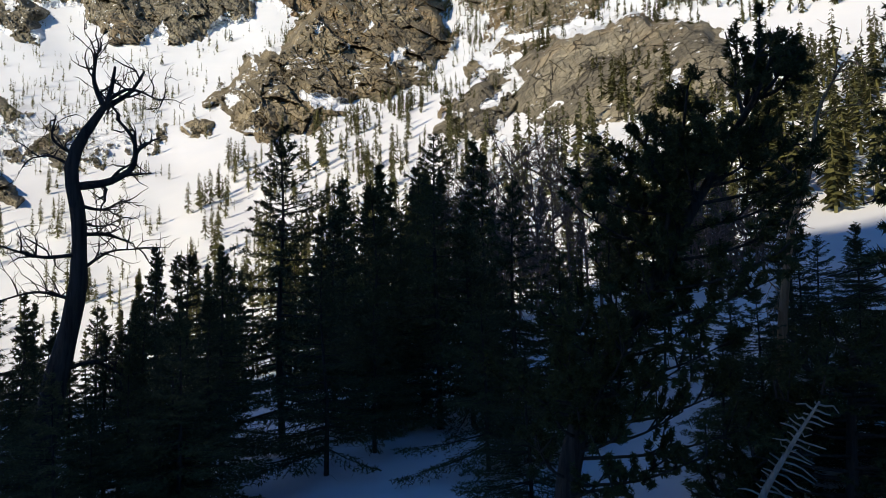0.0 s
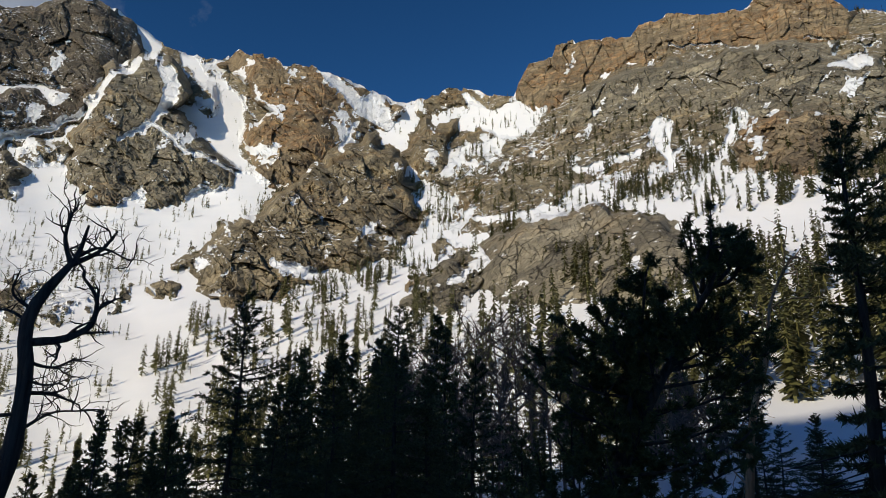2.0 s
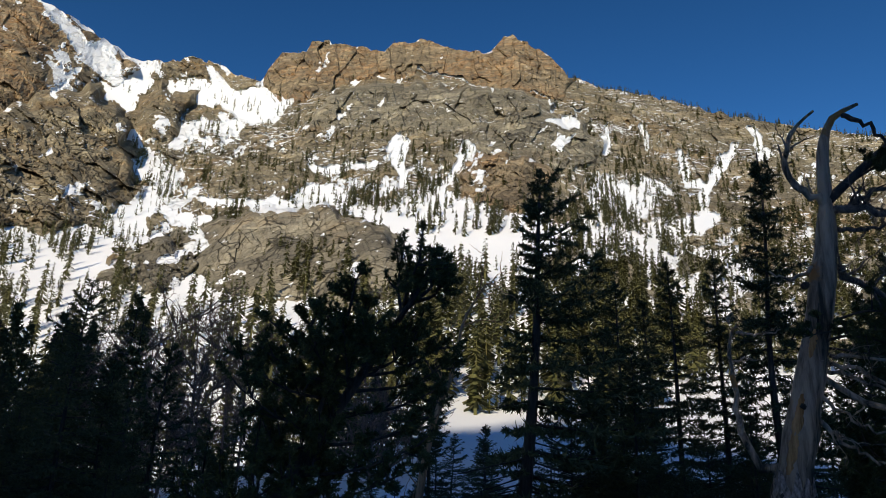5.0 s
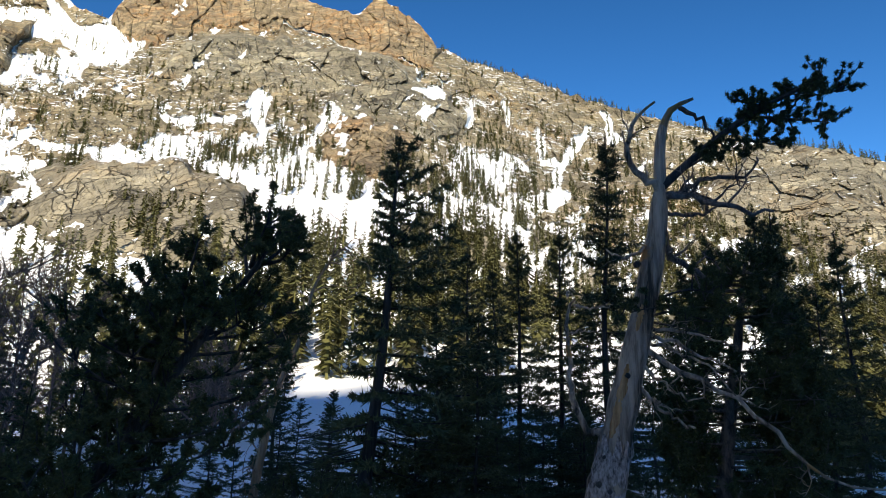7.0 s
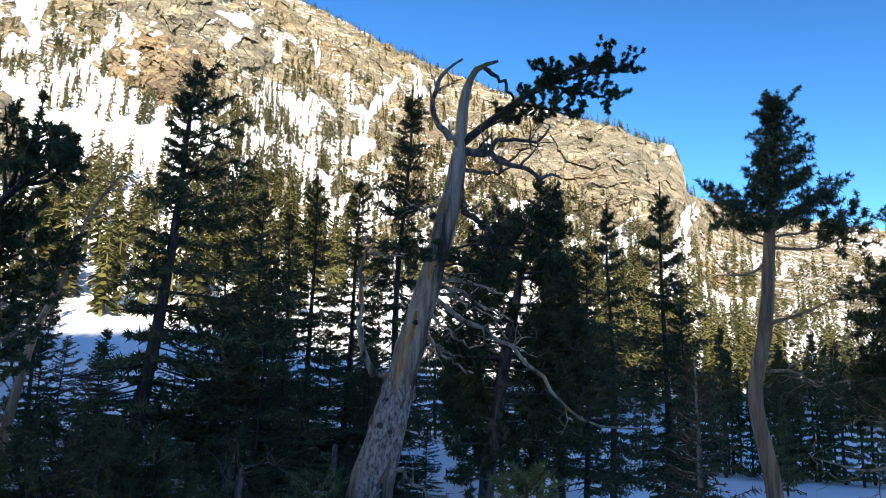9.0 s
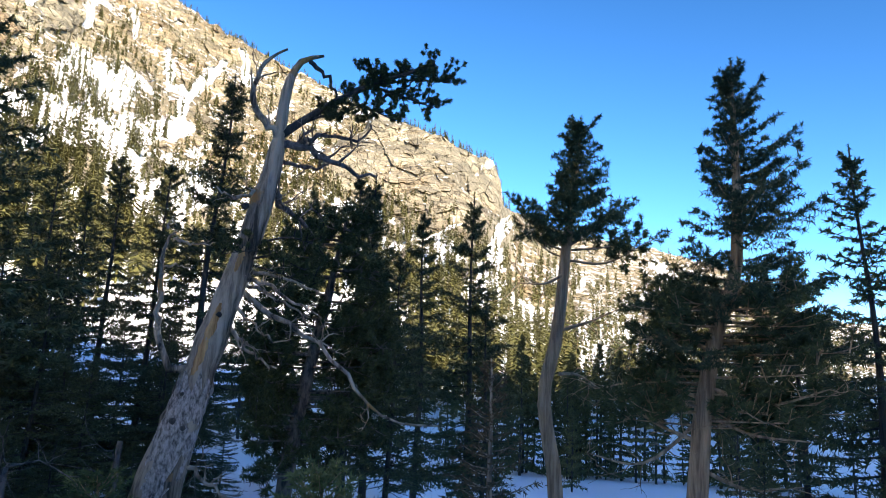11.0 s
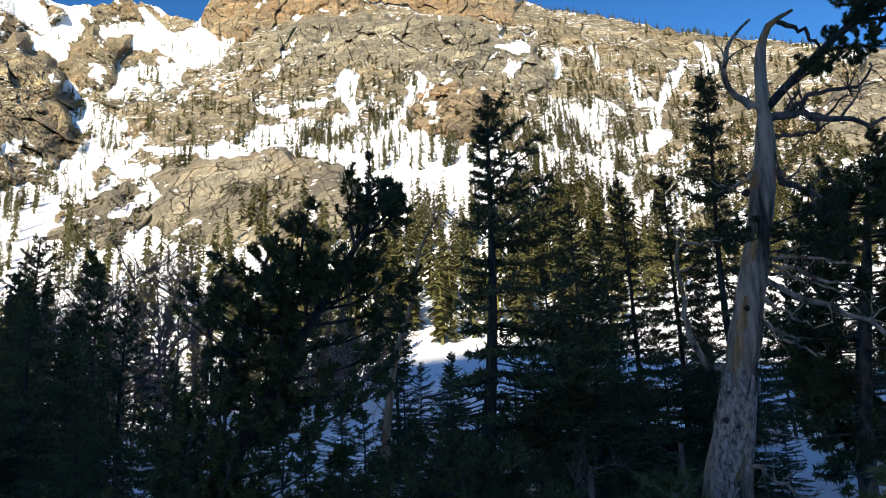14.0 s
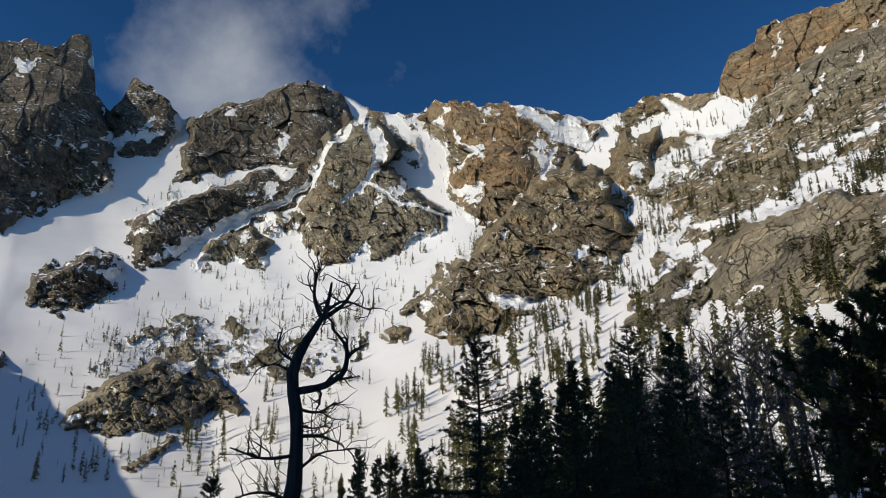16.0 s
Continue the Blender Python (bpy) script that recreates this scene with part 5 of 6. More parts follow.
# tall pine with a bare bent stem and a flagged crown
axis = [(66.4, -11.5), (66.3, -9.4), (66.1, -7.3), (65.8, -3.5), (65.4, -1.6), (65.1, 1.1), (66.0, 5.8), (66.4, 9.1), (66.7, 12.5), (67.3, 17), (67.9, 22.6)]
limbs = [([(66.9, 11.8), (69.8, 11.6), (73.0, 13.2)], 0.025, 60), ([(67.0, 12.6), (70.0, 12.9), (72.0, 13.8)], 0.02, 50), ([(67.0, 13.0), (69.0, 14.4), (70.6, 15.0)], 0.02, 45), ([(66.9, 12.4), (64.8, 13.4), (63.4, 15.2)], 0.02, 40), ([(66.9, 11.9), (65.2, 12.6), (64.0, 14.2)], 0.02, 26)]
pine("limber_pine", "slender pine with a bent bare stem and wind-flagged crown", 66.7, 10.6, axis, [0.115, 0.112, 0.108, 0.10, 0.097, 0.094, 0.084, 0.075, 0.065, 0.04, 0.012], limbs, 202, 40, (0.075, 0.015), tuft=0.12, spread=0.3, boughs=dict(radius=0.68, start=0.70, gap=0.18, bias=0.2, power=0.8, twig_step=0.10, droop=0.05, ragged=0.65, thin=0.12), dead=([(66.9, 11.0), (65.2, 10.0), (63.0, 10.0)], [(66.4, 6.4), (68.4, 7.0), (70.6, 8.0)], [(66.2, 3.0), (67.6, 3.0), (69.0, 2.2)]))

# tall spruce-like tree beside the lake
axis = [(75.8, -13), (75.9, -8.9), (76.2, -4.5), (76.8, 1.0), (77.7, 5.7), (79.4, 10.9), (79.6, 14), (79.7, 25.8)]
limbs = limb_fan(axis, (-1, 10), [6, 7, 6], [8, 9, 7], 66, 8, 0.5, 0.015, 26)
limbs += [([(79.4, 15.5), (82.0, 17.0), (84.1, 18.9)], 0.015, 16)]
pine("tall_fir", "tall ragged fir with a spiky leader beside the frozen lake", 77.6, 9.2, axis, [0.13, 0.125, 0.115, 0.098, 0.08, 0.06, 0.045, 0.008], limbs, 203, 34, (0.065, 0.015), tuft=0.12, spread=0.26, boughs=dict(radius=1.15, start=0.42, gap=0.2, bias=0.2, power=0.95, twig_step=0.11, droop=0.14, ragged=0.6, thin=0.12), depths=(-0.9, 0.5), dead=([(76.6, 0.0), (72.0, -3.4), (68.4, -2.8)], [(76.8, 1.5), (72.6, 2.6), (69.0, 2.0)], [(77.0, 2.4), (81, 1.2), (85, 2.4)], [(77.6, 5.0), (74.4, 6.0), (71.8, 5.6)], [(76.5, -1.6), (73.8, -0.6), (71.8, 0.6)], [(76.3, -3.4), (79.4, -4.6), (83.0, -4.2)], [(76.7, 0.6), (79.6, -0.8), (83.6, -1.2)], [(77.2, 3.6), (75.0, 3.6), (73.0, 4.4)]))

# bushy dark pine behind the weathered one
axis = [(45.4, -12), (45.9, -4), (46.9, 3), (47.8, 8), (48.9, 14.5)]
pine("limber_pine", "thick dark pine crowding the weathered trunk", 48.6, 11.0, axis, [0.13, 0.12, 0.1, 0.07, 0.02], limb_fan(axis, (-6, 14), [1.4, 3.4, 5.4, 5.2, 1.8], [5, 6.5, 6.0, 4.2, 1.6], 96, 15, 0.3, 0.02, 34), 204, 40, (0.085, 0.02), tuft=0.13, spread=0.33, bark=BARK_GREY)

# dead crooked tree over the snowfield
D, A0 = 11.5, -40.0
B = base_at(A0, D)
crooked = tree("dead_tree", "crooked leafless dead tree, black against the snow")
rng = np.random.default_rng(77)
w = Wood()
q = curve_points(snag_line([(-42.6, -15), (-42.3, -12.2), (-41.0, -5.0), (-39.5, 2.9), (-39.6, 7.0), (-40.0, 10.5), (-38.9, 13.2), (-37.7, 15.0), (-37.2, 17.5)]), 26)
w.limb(q, 1, np.interp(np.linspace(0, 1, 26), [0, 0.2, 0.55, 0.8, 1], [0.28, 0.18, 0.11, 0.085, 0.018]), 9, 0.1, rng)
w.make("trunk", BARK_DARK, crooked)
for pts, r, n in (([(-39.5, 9.0), (-37.6, 9.4), (-36.0, 10.6), (-36.0, 12.6), (-37.0, 13.8)], 0.07, 12), ([(-37.9, 14.6), (-36.2, 15.8), (-35.2, 17.4)], 0.05, 12), ([(-37.9, 14.6), (-38.6, 16.4), (-38.4, 18.2)], 0.045, 12), ([(-37.6, 15.2), (-36.4, 16.0), (-34.0, 15.4)], 0.03, 8), ([(-40.0, 10.4), (-41.4, 11.0), (-42.4, 10.8)], 0.03, 8), ([(-39.6, 5.6), (-37.8, 5.6), (-36.0, 5.0)], 0.035, 14), ([(-39.6, 4.2), (-41.8, 4.0), (-44.4, 4.8)], 0.035, 14), ([(-39.5, 3.0), (-37.5, 4.4), (-35.6, 4.6)], 0.03, 12), ([(-39.8, 1.0), (-42, 1.6), (-44.5, 1.0)], 0.03, 12), ([(-39.9, 11.2), (-41.2, 12.2), (-41.0, 13.8)], 0.03, 8), ([(-39.4, 7.6), (-38.0, 7.4), (-36.6, 8.2)], 0.03, 10), ([(-39.8, 6.6), (-38.4, 6.2), (-37.2, 6.4)], 0.025, 10), ([(-41, -4), (-38.6, -3.4), (-36, -5)], 0.04, 12)):
    w = Wood()
    p = curve_points(snag_line(pts, rng.uniform(-0.5, 0.5)), 12)
    w.limb(p, r, r * 0.3, 6, 0.1, rng)
    dead_twigs(w, p, max(4, n * 2 // 3), 0.5, r * 0.4, rng, 2, 0.3)
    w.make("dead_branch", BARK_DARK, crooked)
stand(crooked, A0, D)

# leaning bleached sapling
D, A0 = 5.6, 11.5
B = base_at(A0, D)
sapling = tree("dead_sapling", "small bleached dead sapling leaning over the snow")
w = Wood()
p = curve_points(snag_line([(8.4, -17), (9.4, -14.4), (11.6, -10.6), (13.6, -7.5)]), 12)
w.limb(p, 0.035, 0.008, 6, 0.05, rng)
w.make("stem", BLEACHED, sapling)
for k, q in enumerate(np.linspace(0.3, 0.98, 17)):
    o = np.array([np.interp(q, np.linspace(0, 1, 12), p[:, i]) for i in range(3)])
    ax = (p[-1] - p[0]) / np.linalg.norm(p[-1] - p[0])
    for sg in (-1, 1):
        d = ax * rng.uniform(0.3, 0.7) + np.array([sg * ax[2], rng.uniform(-0.4, 0.4), -sg * ax[0]]) + np.array([0, 0, -0.25])
        ln = (0.30 - 0.2 * q) * rng.uniform(0.3, 1.2)
        u = np.linspace(0, 1, 4)[:, None]
        w = Wood()
        w.limb(o + d * ln * u + np.array([0, 0, -0.3 * ln]) * u**2 + rng.normal(size=(4, 3)) * 0.012 * u, 0.009, 0.004, 4)
        w.make("twig", BLEACHED, sapling)
stand(sapling, A0, D)

# thin grey dead stem
D, A0 = 9.0, 13.0
B = base_at(A0, D)
stem = tree("dead_tree", "thin pale grey dead stem among dark conifers")
w = Wood()
p = curve_points(snag_line([(11.4, -10), (12.1, -1.2), (13.2, 5.3), (14.4, 8.6), (15.2, 12.7), (16.9, 15.6)]), 20)
w.limb(p, 0.07, 0.012, 7, 0.06, rng)
w.make("trunk", BARK, stem)
for _ in range(16):
    w = Wood()
    dead_twigs(w, p, 1, 0.55, 0.012, rng, 2, 0.1)
    w.make("dead_branch", BARK, stem)
stand(stem, A0, D)
# pale stems in front of the dark spruces
for az, d, el, lean in ((27.5, 7.6, -5.0, 1.0), (34.2, 8.2, -3.2, 0.6)):
    D, A0 = d, az
    B = base_at(az, d)
    stem = tree("dead_sapling", "short pale broken stem with thin bare twigs")
    w = Wood()
    p = curve_points(snag_line([(az - lean, -16), (az - 0.2 * lean, el - 4), (az, el)]), 10)
    w.limb(p, 0.06, 0.03, 7, 0.08, rng)
    w.make("stem", BARK_GREY, stem)
    for _ in range(10):
        w = Wood()
        dead_twigs(w, p, 1, 0.6, 0.01, rng, 2, -0.1)
        w.make("twig", BARK_GREY, stem)
    stand(stem, az, d)

# spruces: built once in a few habits, then copied
HABITS = []
for k, (hh, rr, thin, rag, bias, gap) in enumerate(((8.0, 1.9, 0.05, 0.4, 0.1, 0.31), (8.0, 1.25, 0.12, 0.45, 0.2, 0.29), (8.0, 1.0, 0.12, 0.5, 0.15, 0.28), (8.0, 2.2, 0.1, 0.45, 0.25, 0.34))):
    ob = spruce("spruce_tree", "dark green shaded spruce in the snowy forest", hh, rr * 1.2, 300 + k, 17, (0.155, 0.037), gap * 1.1, 0.09, 0.02, twig_step=0.2, thin=thin + 0.12, ragged=rag, bias=bias)
    HABITS.append(ob)
flag = spruce("spruce_tree", "tall leaning spruce with ragged wind-thinned boughs", height_to(21.0, 10, 24.2), 1.5, 350, 20, (0.14, 0.036), 0.29, 0.08, 0.055, thin=0.16, ragged=0.6, bias=0.5, power=0.8, dead=26, trunk_r=0.12)
stand(flag, 19.8, 10)

# azimuth, distance, elevation of the top, habit, turn
NEAR = [(-25.6, 16, 13.6, 3, 0), (-13.4, 14, 13.2, 3, 80), (-18.0, 14, 9.6, 0, 140), (14.6, 15, 3.8, 3, 15), (17.2, 16, 4.6, 0, 75), (-21.5, 18, 7.0, 0, 15), (-16.0, 18, 7.0, 3, 95), (-10.5, 18, 8.0, 0, 230), (7.5, 7.6, -3.0, 3, 20), (13.5, 7.8, -2.0, 0, 75), (17.0, 8.4, 0.0, 3, 130), (10.5, 8.8, 0.5, 0, 200), (-7.6, 11, 9.6, 1, 30), (27.4, 15, 16.0, 1, 50), (31.8, 15, 16.9, 1, 190), (34.7, 16, 17.4, 1, 20), (25.2, 12.5, 11, 1, 80), (31.5, 10.2, 2.5, 3, 10), (29.8, 18, 14.5, 1, 100), (26.1, 19, 12.6, 2, 10), (38.2, 15.5, 24.4, 2, 300), (49.8, 16, 18.2, 1, 40), (51.4, 17, 17.8, 2, 140), (55.2, 22, 15.8, 2, 60), (59.0, 17, 17.0, 2, 20), (53.2, 13, 12.0, 1, 10), (-32.4, 16, 4.3, 0, 20), (-30.0, 14, 4.0, 3, 60), (30.0, 11, 2.5, 0, 90), (36.5, 11.5, 6.0, 3, 210), (63.0, 57, 6.0, 1, 0), (67.0, 57, 4.5, 0, 80), (70.5, 58, 5.0, 1, 20), (73.0, 57, 3.5, 2, 20), (76.5, 58, 5.0, 0, 120), (69.0, 59, 5.5, 2, 20), (80.0, 57, 4.0, 1, 60), (83.0, 15, 12.0, 2, 10), (88.0, 12, 19.0, 1, 50), (92.5, 14, 12.0, 0, 30), (-45.5, 17, 3.0, 0, 20), (-50.0, 20, 1.0, 1, 70), (12.8, 14, 9.5, 2, 0)]
# far shore of the lake
for k in range(15):
    a = 65.5 + k * 1.15 + 0.4 * math.sin(k * 2.7)
    NEAR.append((a, 57 + 3 * math.sin(k * 1.9) ** 2, 2.6 + 2.2 * math.sin(k * 1.37), (1, 2, 0)[k % 3], k * 61))
# dark trees close in front
NEAR += [(-33.5, 9.0, -0.5, 0, 10), (-37.0, 12.0, -1.0, 3, 30), (-6.8, 7.8, -3.0, 3, 110), (11.0, 7.2, -7.2, 3, 30), (15.5, 7.4, -4.5, 0, 200), (19.5, 7.2, -4.0, 3, 120), (27.0, 9.0, -2.0, 3, 15), (38.0, 11.0, -2.0, 0, 75), (80.6, 8.6, -2.5, 3, 10)]
NEAR += [(43.4, 38, 8.0, 1, 0), (45.2, 34, 9.0, 0, 50), (46.8, 24, 9.0, 1, 90), (41.6, 36, 7.5, 0, 130), (36.6, 22, 8.0, 1, 170), (39.2, 24, 8.0, 0, 210), (44.4, 42, 8.5, 2, 20), (42.4, 43, 7.5, 2, 60), (-43.0, 14, -0.5, 1, 0), (-47.0, 15, -1.0, 0, 40), (-38.5, 14, 0.5, 1, 80), (-46.0, 12, -5.0, 0, 120), (-42.0, 10, -6.0, 3, 160), (-35.5, 12, 1.0, 1, 30), (41.0, 12.0, -1.5, 1, 0), (38.8, 11, 1.0, 0, 60), (28.5, 8.2, -5.0, 3, 0), (39.5, 9.5, -5.5, 0, 0), (-41.5, 13, -1.5, 0, 0), (-36.5, 10, -3.0, 0, 80), (-39.0, 9, -7.0, 3, 20), (-44.5, 11, -4.0, 0, 50), (-34.5, 8.5, -5.5, 0, 60), (60.4, 16, 8.0, 1, 30), (22.0, 12.5, 5.0, 0, 0), (25.8, 13, 7.0, 1, 40), (29.8, 12.5, 6.0, 0, 80), (33.5, 12.5, 5.5, 0, 120), (13.5, 12, 3.5, 0, 160), (36.3, 12.5, 5.0, 1, 200), (20.0, 9, -2.0, 0, 240), (24.5, 9, -3.5, 3, 280), (30.0, 9, -2.5, 0, 320), (35.0, 9.4, -3.0, 3, 0), (8.5, 9, -2.0, 0, 50)]
for k in range(8):
    a = 18 + k * 3.1
    if not 33 < a < 52:
        NEAR.append((a + 0.6 * math.sin(k * 2.1), 7.6 + 1.3 * math.sin(k * 1.7) ** 2, -5.0 + 3.2 * math.sin(k * 1.3), (0, 3)[k % 2], k * 47))
# lesser trees between them
fill = np.random.default_rng(31)
wanted = len(NEAR) + 50
while len(NEAR) < wanted:
    az = fill.uniform(-56, 97)
    d = fill.uniform(10, 25)
    cap = float(np.interp(az, [-56, -40, -33, -28, -22, -16, -8, 0, 8, 16, 24, 30, 36, 43, 50, 57, 62, 66, 80, 97], [-2, 0, 4, 6, 8, 8.5, 8, 4, 2, 3, 8, 12, 9, 6, 12, 9, 1, -1, -2, 3]))
    if 41.2 < az < 66 or (62 < az < 80 and d < 19):
        continue
    if (az > 5 and fill.random() < 0.65) or (az < -5 and fill.random() < 0.8):
        continue
    el = cap - fill.uniform(0, 8)
    hgt = height_to(az, d, el)
    if hgt > 1.2:
        NEAR.append((az, d, el, int(fill.integers(0, 4)), fill.uniform(0, 360)))
for k, (az, el) in enumerate(((-31, 1), (-38, -1), (-33, 0), (-3.4, 4), (-35.5, -4), (-41, -4))):
    NEAR.append((az, 10.5 + 2.2 * math.sin(k * 2.2), el, (0, 3)[k % 2], k * 53))
for k, az in enumerate(range(12, 42, 5)):
    NEAR.append((az + 0.8 * math.sin(k * 3.1), 11.2 + 1.5 * math.sin(k * 1.9), 1.0 + 3.5 * math.sin(k * 2.3), (3, 0)[k % 2], k * 71))
first = set()
SHORE = [q for q in NEAR if q[1] > 40]
for az, d, el, k, turn in [q for q in NEAR if q[1] <= 40]:
    s = height_to(az, d, el) / 8.0
    m = Matrix.LocRotScale((d * math.sin(radians(az)), d * math.cos(radians(az)), base_at(az, d)), Euler((0, 0, radians(turn))), (s * 0.95 + 0.05,) * 2 + (s,))
    if k not in first:
        HABITS[k].matrix_basis = m
        first.add(k)
    else:
        tagged(copy_thing(HABITS[k], Matrix.LocRotScale(m.translation, m.to_quaternion(), None) @ Matrix.Diagonal((*m.to_scale(), 1)) @ Matrix.Diagonal((*[1 / x for x in HABITS[k].scale], 1))), group="near spruces")

# young pines low in the foreground
YOUNG = [(48.4, 7.2, -5.2, 0.75), (33.0, 8.0, -6.0, 0.8), (25.0, 8.5, -7, 0.8), (55.0, 7.5, -8.0, 0.7)]

rng = np.random.default_rng(91)
for az, d, el, n in ((-9.5, 40, 10.5, 12), (-6.6, 42, 12.0, 14), (-3.8, 41, 11.5, 13), (-1.2, 43, 11.0, 12), (-11.8, 42, 9.5, 10), (1.2, 44, 10.5, 10), (8.5, 30, 4.5, 10), (9.8, 31, 5.0, 10), (-5.2, 46, 12.8, 12), (-8.0, 45, 11.5, 12), (-2.4, 47, 12.4, 12), (-10.6, 36, 8.0, 14), (-7.3, 35, 7.5, 14), (-4.6, 34, 8.0, 14), (-0.2, 36, 7.5, 14), (-12.6, 38, 8.5, 12)):
    bare = tree("bare_tree", "leafless grey-brown tree with a twiggy crown")
    tagged(bare, group="bare trees")
    w = Wood()
    hgt = height_to(az, d, el)
    t = curve_points([(0, 0, -0.3), (rng.uniform(-0.2, 0.2), 0, hgt * 0.4), (rng.uniform(-0.5, 0.5), 0.2, hgt * 0.98)], 14)
    w.limb(t, 0.10, 0.02, 6, 0.06, rng)
    w.make("trunk", TWIG, bare)
    for k in range(13):
        w = Wood()
        o = t[rng.integers(3, 13)]
        a = rng.uniform(0, 6.28)
        ln = rng.uniform(1.2, 2.8)
        p = curve_points([o, o + np.array([math.cos(a) * ln * 0.5, math.sin(a) * ln * 0.5, ln * 0.35]), o + np.array([math.cos(a) * ln, math.sin(a) * ln, ln * 0.9])], 9)
        w.limb(p, 0.05, 0.015, 5)
        dead_twigs(w, p, n, 1.1, 0.022, rng, 2, 0.3)
        w.make("limb", TWIG, bare)
    stand(bare, az, d)

def young_pine(az, d, el, spread):
    hgt = height_to(az, d, el)
    ob = spruce("young_pine", "young bushy pine low in the shaded snow", hgt, spread, int(az * 7) % 900 + 1000, 16, (0.11, 0.02), 0.16, 0.02, 0.02, mat=YOUNG_GREEN, bark=BARK, trunk_r=0.04, dead=0, droop=-0.25, power=0.6)
    return stand(ob, az, d)


for y in YOUNG:
    young_pine(*y)
dying = spruce("dying_spruce", "small dying spruce with sparse brown needles", height_to(61.2, 9, 4.2), 0.6, 777, 8, (0.08, 0.02), 0.22, 0.35, -0.04, mat=RUSTY, bark=DEADWOOD, trunk_r=0.065, dead=24, thin=0.2, droop=0.1)
stand(dying, 61.6, 9)

# trees farther back in the wood, sunlit where the ridge's shadow ends
mid = [spruce("forest_spruce", "conifer standing in the wood below the slope", 9.0, r, 400 + k, 5, (0.28, 0.12), 0.56, 0.05, 0.0, mat=NEEDLES_FAR, twig_step=0.36, thin=0.1, ragged=0.45, dead=0, trunk_r=0.11) for k, r in enumerate((1.1, 1.35, 0.9))]
for az, d, el, k, turn in SHORE:
    s = height_to(az, d, el) / 9.0
    place_at = Matrix.LocRotScale((d * math.sin(radians(az)), d * math.cos(radians(az)), base_at(az, d)), Euler((0, 0, radians(turn))), None)
    tagged(copy_thing(mid[k % 3], place_at @ Matrix.Diagonal((s, s, s, 1))), group="forest trees")
rng = np.random.default_rng(12)
placed = 0
while placed < 290:
    az = rng.uniform(-58, 98) if placed < 150 else rng.uniform(-38, -3) if placed < 195 else rng.uniform(4, 62) if placed < 250 else rng.uniform(-15, 4)
    d = rng.uniform(22, 56) if az > -14 else rng.uniform(46, 110)
    if az > 62 and d < 56 and rng.random() < 0.92:
        d = rng.uniform(56, 61)
    if 150 <= placed < 195 and placed % 3:
        d = rng.uniform(24, 46)
    if placed >= 195:
        d = rng.uniform(44, 100)
        if 24 < az < 46:
            continue
    if placed >= 250:
        d = rng.uniform(52, 82)
    elif 15 < az < 62 and rng.random() < 0.7:
        continue
    if -13 < az < 3 and d < 52 and rng.random() < 0.85:
        continue
    hgt = rng.uniform(5, 13) if placed < 195 else rng.uniform(4, 10)
    top = math.degrees(math.atan((slope_at(az, d) + hgt - EYE) / d))
    cap = np.interp(az, [-58, -45, -32, -20, -12, 0, 10, 25, 40, 60, 98], [0, 2, 6, 11, 13, 12, 10.5, 7, 6, 6, 3.2])
    if top > cap:
        continue
    m = Matrix.LocRotScale((d * math.sin(radians(az)), d * math.cos(radians(az)), slope_at(az, d)), Euler((0, 0, rng.uniform(0, 6.28))), None)
    k = placed % 3
    s = hgt / 9.0
    if placed < 3:
        mid[k].matrix_basis = m
    else:
        tagged(copy_thing(mid[k], m @ Matrix.Diagonal((s, s, s, 1))), group="forest trees")
    placed += 1

# conifers scattered over the mountainside
rng = np.random.default_rng(21)
ZONES = [(-50, -36, 21.5, 25.5, 150, 5, 9), (-25, -9, 14, 24, 260, 5, 9), (-45, -30, 12, 20, 150, 4, 8), (-58, -44, 2, 16, 240, 3, 7), (-54, -33, 9.5, 15.5, 420, 3, 7), (-52, -36, 5, 9, 60, 4, 8), (-38, -24, 20, 30, 160, 3, 7), (-30, -10, 15, 20, 120, 4, 8), (-47, -30, -3, 7, 90, 4, 8), (-32, -12, -1, 8.5, 240, 6, 11), (-12, 30, 19, 29.5, 850, 5, 10), (-12, 32, 5, 15.5, 320, 7, 12), (12, 34, 7, 18, 170, 6, 11), (22, 58, 8, 27.5, 1500, 5, 10), (40, 58, 14, 24, 300, 6, 11), (50, 100, -1, 14.5, 1700, 6, 10), (55, 86, 0, 12, 600, 7, 11), (-20, -4, 22, 29, 130, 5, 8), (-50, -33, 20, 27, 90, 5, 8), (-5, 60, 21, 34.5, 330, 4, 8), (-30, -10, 8, 14, 130, 6, 12), (24, 62, 10, 30, 620, 5, 7.5), (62, 90, 5, 15, 120, 4, 7.5), (-34, 24, 20, 30, 60, 3, 7.5), (-4, 36, 21, 31, 700, 3, 6), (24, 58, 9, 27, 700, 4, 8)]
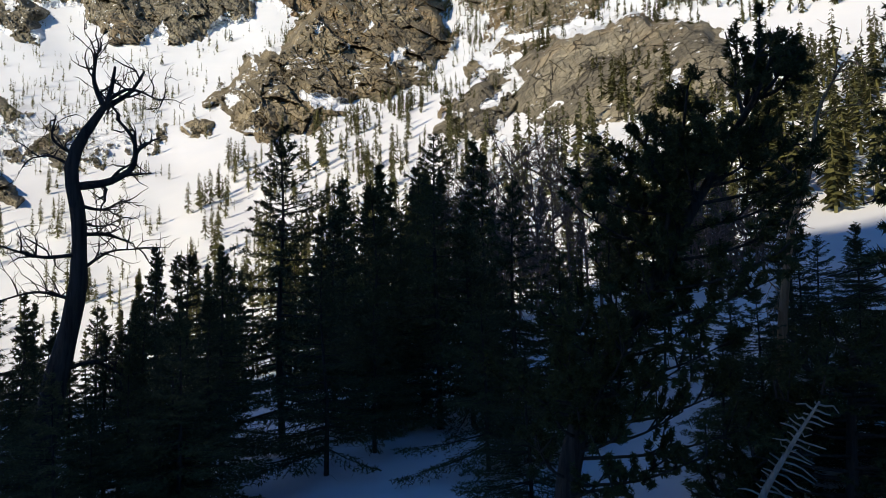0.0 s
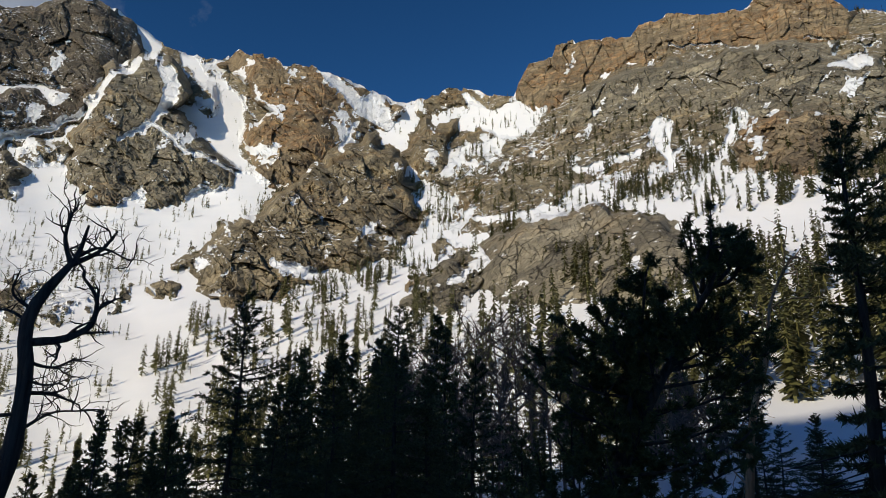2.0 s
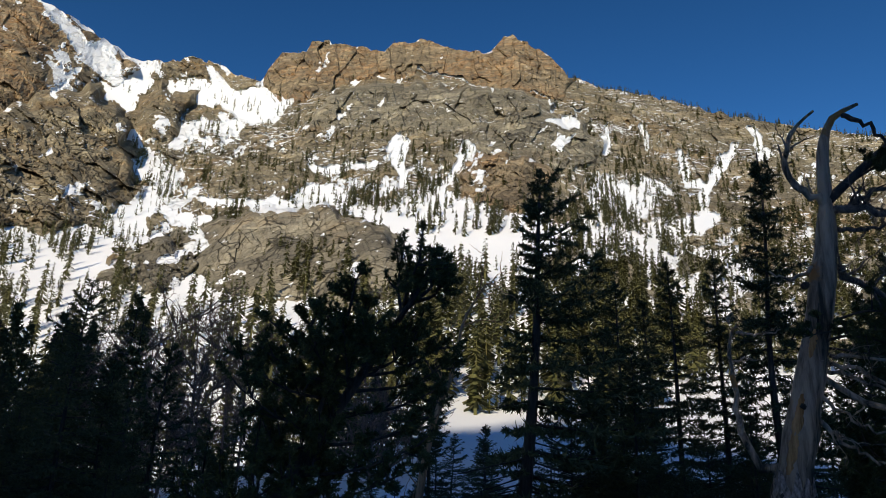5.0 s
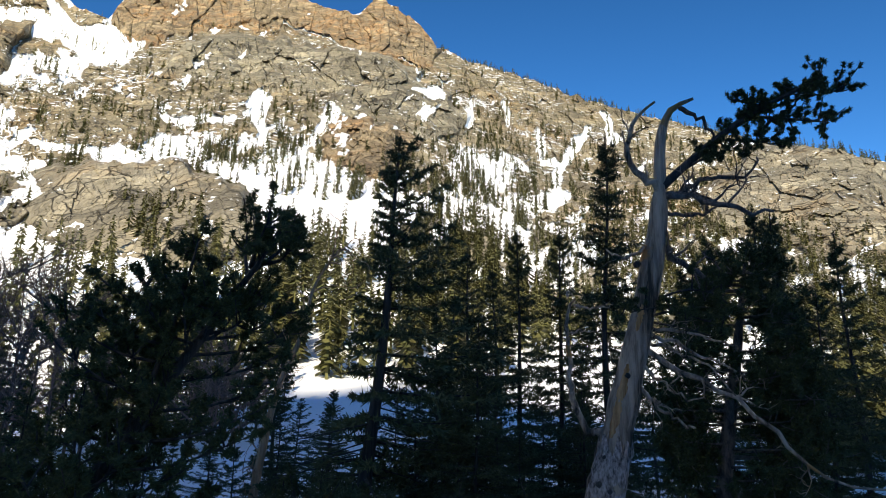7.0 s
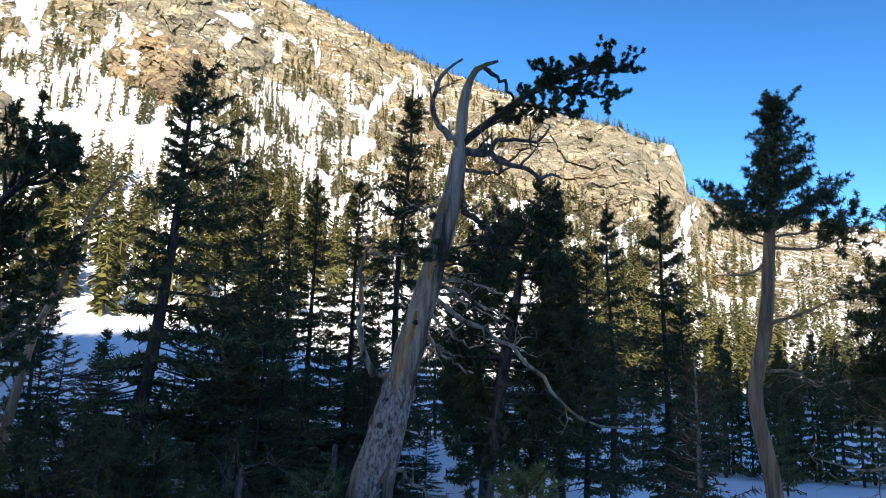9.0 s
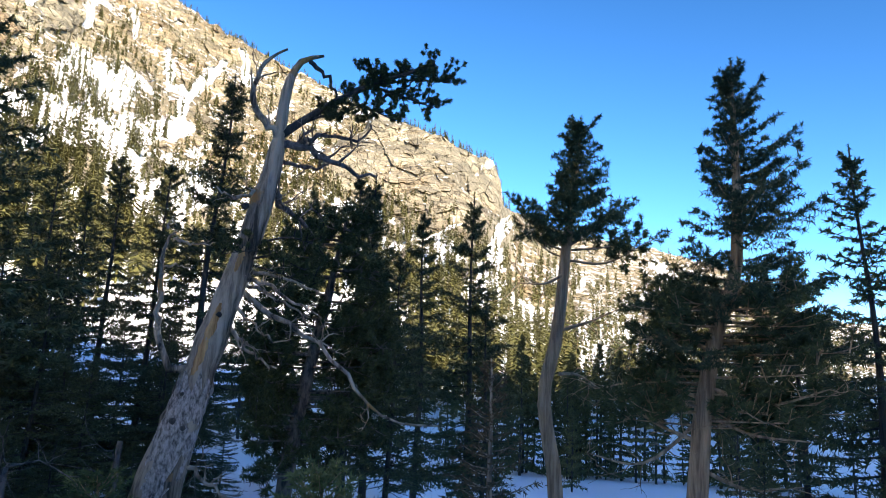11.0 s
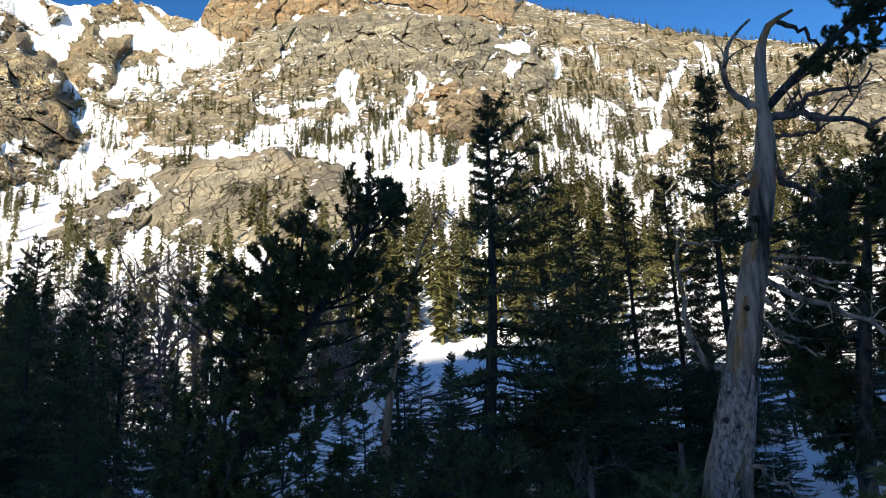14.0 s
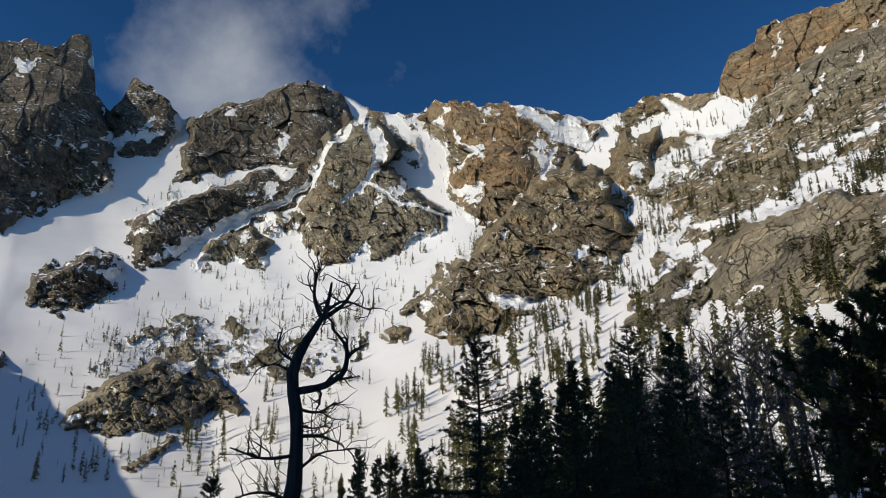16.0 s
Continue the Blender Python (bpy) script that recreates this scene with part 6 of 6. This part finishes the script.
# rows of conifers along ramps and ledges: how many, their heights, and the line they follow
TREE_ROWS = [
    (90, 4, 8, [(50.5, 22.4), (53.5, 21.8), (57.0, 20.6)]),
    (40, 4, 7, [(-25.7, 19.9), (-22.5, 21.7), (-18.3, 23.5), (-15.3, 25.6)]),
    (36, 6, 9, [(-18.4, 16.2), (-15.6, 14.9), (-13.1, 16.4), (-10.4, 16.8)]),
    (30, 6, 9, [(-26.6, 13.8), (-22.3, 13.9), (-18.1, 14.1)]),
    (30, 4, 7, [(-11.4, 17.6), (-7.9, 21.4), (-4.7, 24.6)]),
    (30, 4, 7, [(-14.1, 27.9), (-8.3, 28.6), (-1.3, 27.6)]),
    (45, 5, 8, [(4.7, 24.2), (5.6, 21.5), (8.9, 21.0)]),
    (30, 5, 9, [(10.5, 24.2), (12.7, 22.5), (14.3, 24.1)]),
    (60, 7, 11, [(-4.9, 16.6), (-0.2, 15.7), (5.4, 15.7)]),
    (50, 6, 9, [(25.7, 20.6), (29.4, 19.2), (32.9, 20.1)]),
    (60, 4, 7, [(26.9, 28.6), (30.5, 27.8), (34.7, 25.9)]),
    (40, 5, 9, [(-7.7, 16.5), (-4.0, 19.3), (-3.0, 17.1)]),
    (40, 4, 7, [(0.8, 27.8), (5.7, 27.3), (10.7, 27.5), (13.5, 25.9)]),
    (40, 4, 7, [(-52.5, 21.9), (-49.8, 23.4), (-46.9, 25.0), (-43.3, 26.4), (-40.1, 27.6)]),
    (30, 4, 7, [(-47.9, 17.9), (-42.7, 17.4), (-39.5, 17.3)]),
    (40, 5, 9, [(6.2, 21.9), (8.4, 21.1), (10.0, 22.1), (13.0, 23.2)]),
    (40, 4, 8, [(15.0, 26.2), (17.7, 27.8), (21.6, 27.7)]),
    (60, 5, 9, [(21.8, 25.6), (27.6, 25.1), (34.5, 22.1)]),
    (60, 5, 8, [(29.5, 26.8), (34.5, 24.7), (39.2, 22.8)]),
]
tv, tf, n0 = [], [], 0
for zone in ZONES + TREE_ROWS:
    if len(zone) == 4:
        count, h0, h1, line = zone
        u = np.sort(rng.random(count)) * (len(line) - 1)
        az = np.interp(u, np.arange(len(line)), [q[0] for q in line]) + rng.normal(0, 0.25, count)
        el = np.interp(u, np.arange(len(line)), [q[1] for q in line]) + rng.normal(0, 0.25, count)
        ok = el < skyline(az) - 0.08
    else:
        a0, a1, e0, e1, count, h0, h1 = zone
        az = rng.uniform(a0, a1, count * 2)
        el = e0 + (e1 - e0) * rng.random(count * 2)
        clump = fbm(az * 0.5 + 3, el * 0.7 + 8, 3) + rng.uniform(-0.3, 0.3, count * 2)
        if h1 == 7.5:
            el = skyline(az) - 0.12 - 0.5 * rng.random(count * 2) ** 2
        ok = (el < skyline(az) - 0.08) & (clump > np.median(clump))
    az, el = az[ok], el[ok]
    at = on_slope(az, el, 0.001)
    hts = rng.uniform(h0, h1, len(az)) * rng.choice([0.55, 1.0, 1.15], len(az))
    for p, hh in zip(at, hts):
        k = int(np.clip(2600 * hh / np.hypot(p[0], p[1]), 16, 96))
        rad = hh * rng.uniform(0.095, 0.175)
        t = rng.random(k) ** 0.85
        ang = rng.uniform(0, 2 * math.pi, k)
        ln = rad * (1 - t) ** 0.75 * rng.uniform(0.45, 1.25, k) + 0.03 * hh
        zc = hh * (0.06 + 0.94 * t)
        slim = min(1.0, (48 / k) ** 0.6)
        wd = (0.27 * ln + 0.022 * hh) * slim
        dx, dy = np.cos(ang), np.sin(ang)
        tip = np.stack([dx * ln, dy * ln, zc - ln * 0.3], 1)
        o = np.stack([0 * dx, 0 * dx, zc + ln * 0.25], 1)
        sd = np.stack([-dy * wd, dx * wd, 0 * dx], 1)
        v = np.stack([o, tip * 0.8 + o * 0.2 + sd, tip * 0.8 + o * 0.2 - sd, tip], 1).reshape(-1, 3) + p
        q = np.arange(k)[:, None] * 4
        tf.append(np.concatenate([q + [0, 1, 2], q + [1, 3, 2]]) + n0)
        tv.append(v)
        n0 += len(v)
        spine = np.array([[-0.02, 0, 0], [0.02, 0, 0], [0, 0, 1.04]]) * hh + p
        tv.append(spine)
        tf.append(np.array([[0, 1, 2]]) + n0)
        n0 += 3
hill = new("hillside_trees", raw_mesh("hillside_trees", np.concatenate(tv), np.concatenate(tf), NEEDLES_FAR))
tagged(hill, "scattered conifers over the rocky snowy mountainside", "trees", kind="stuff")
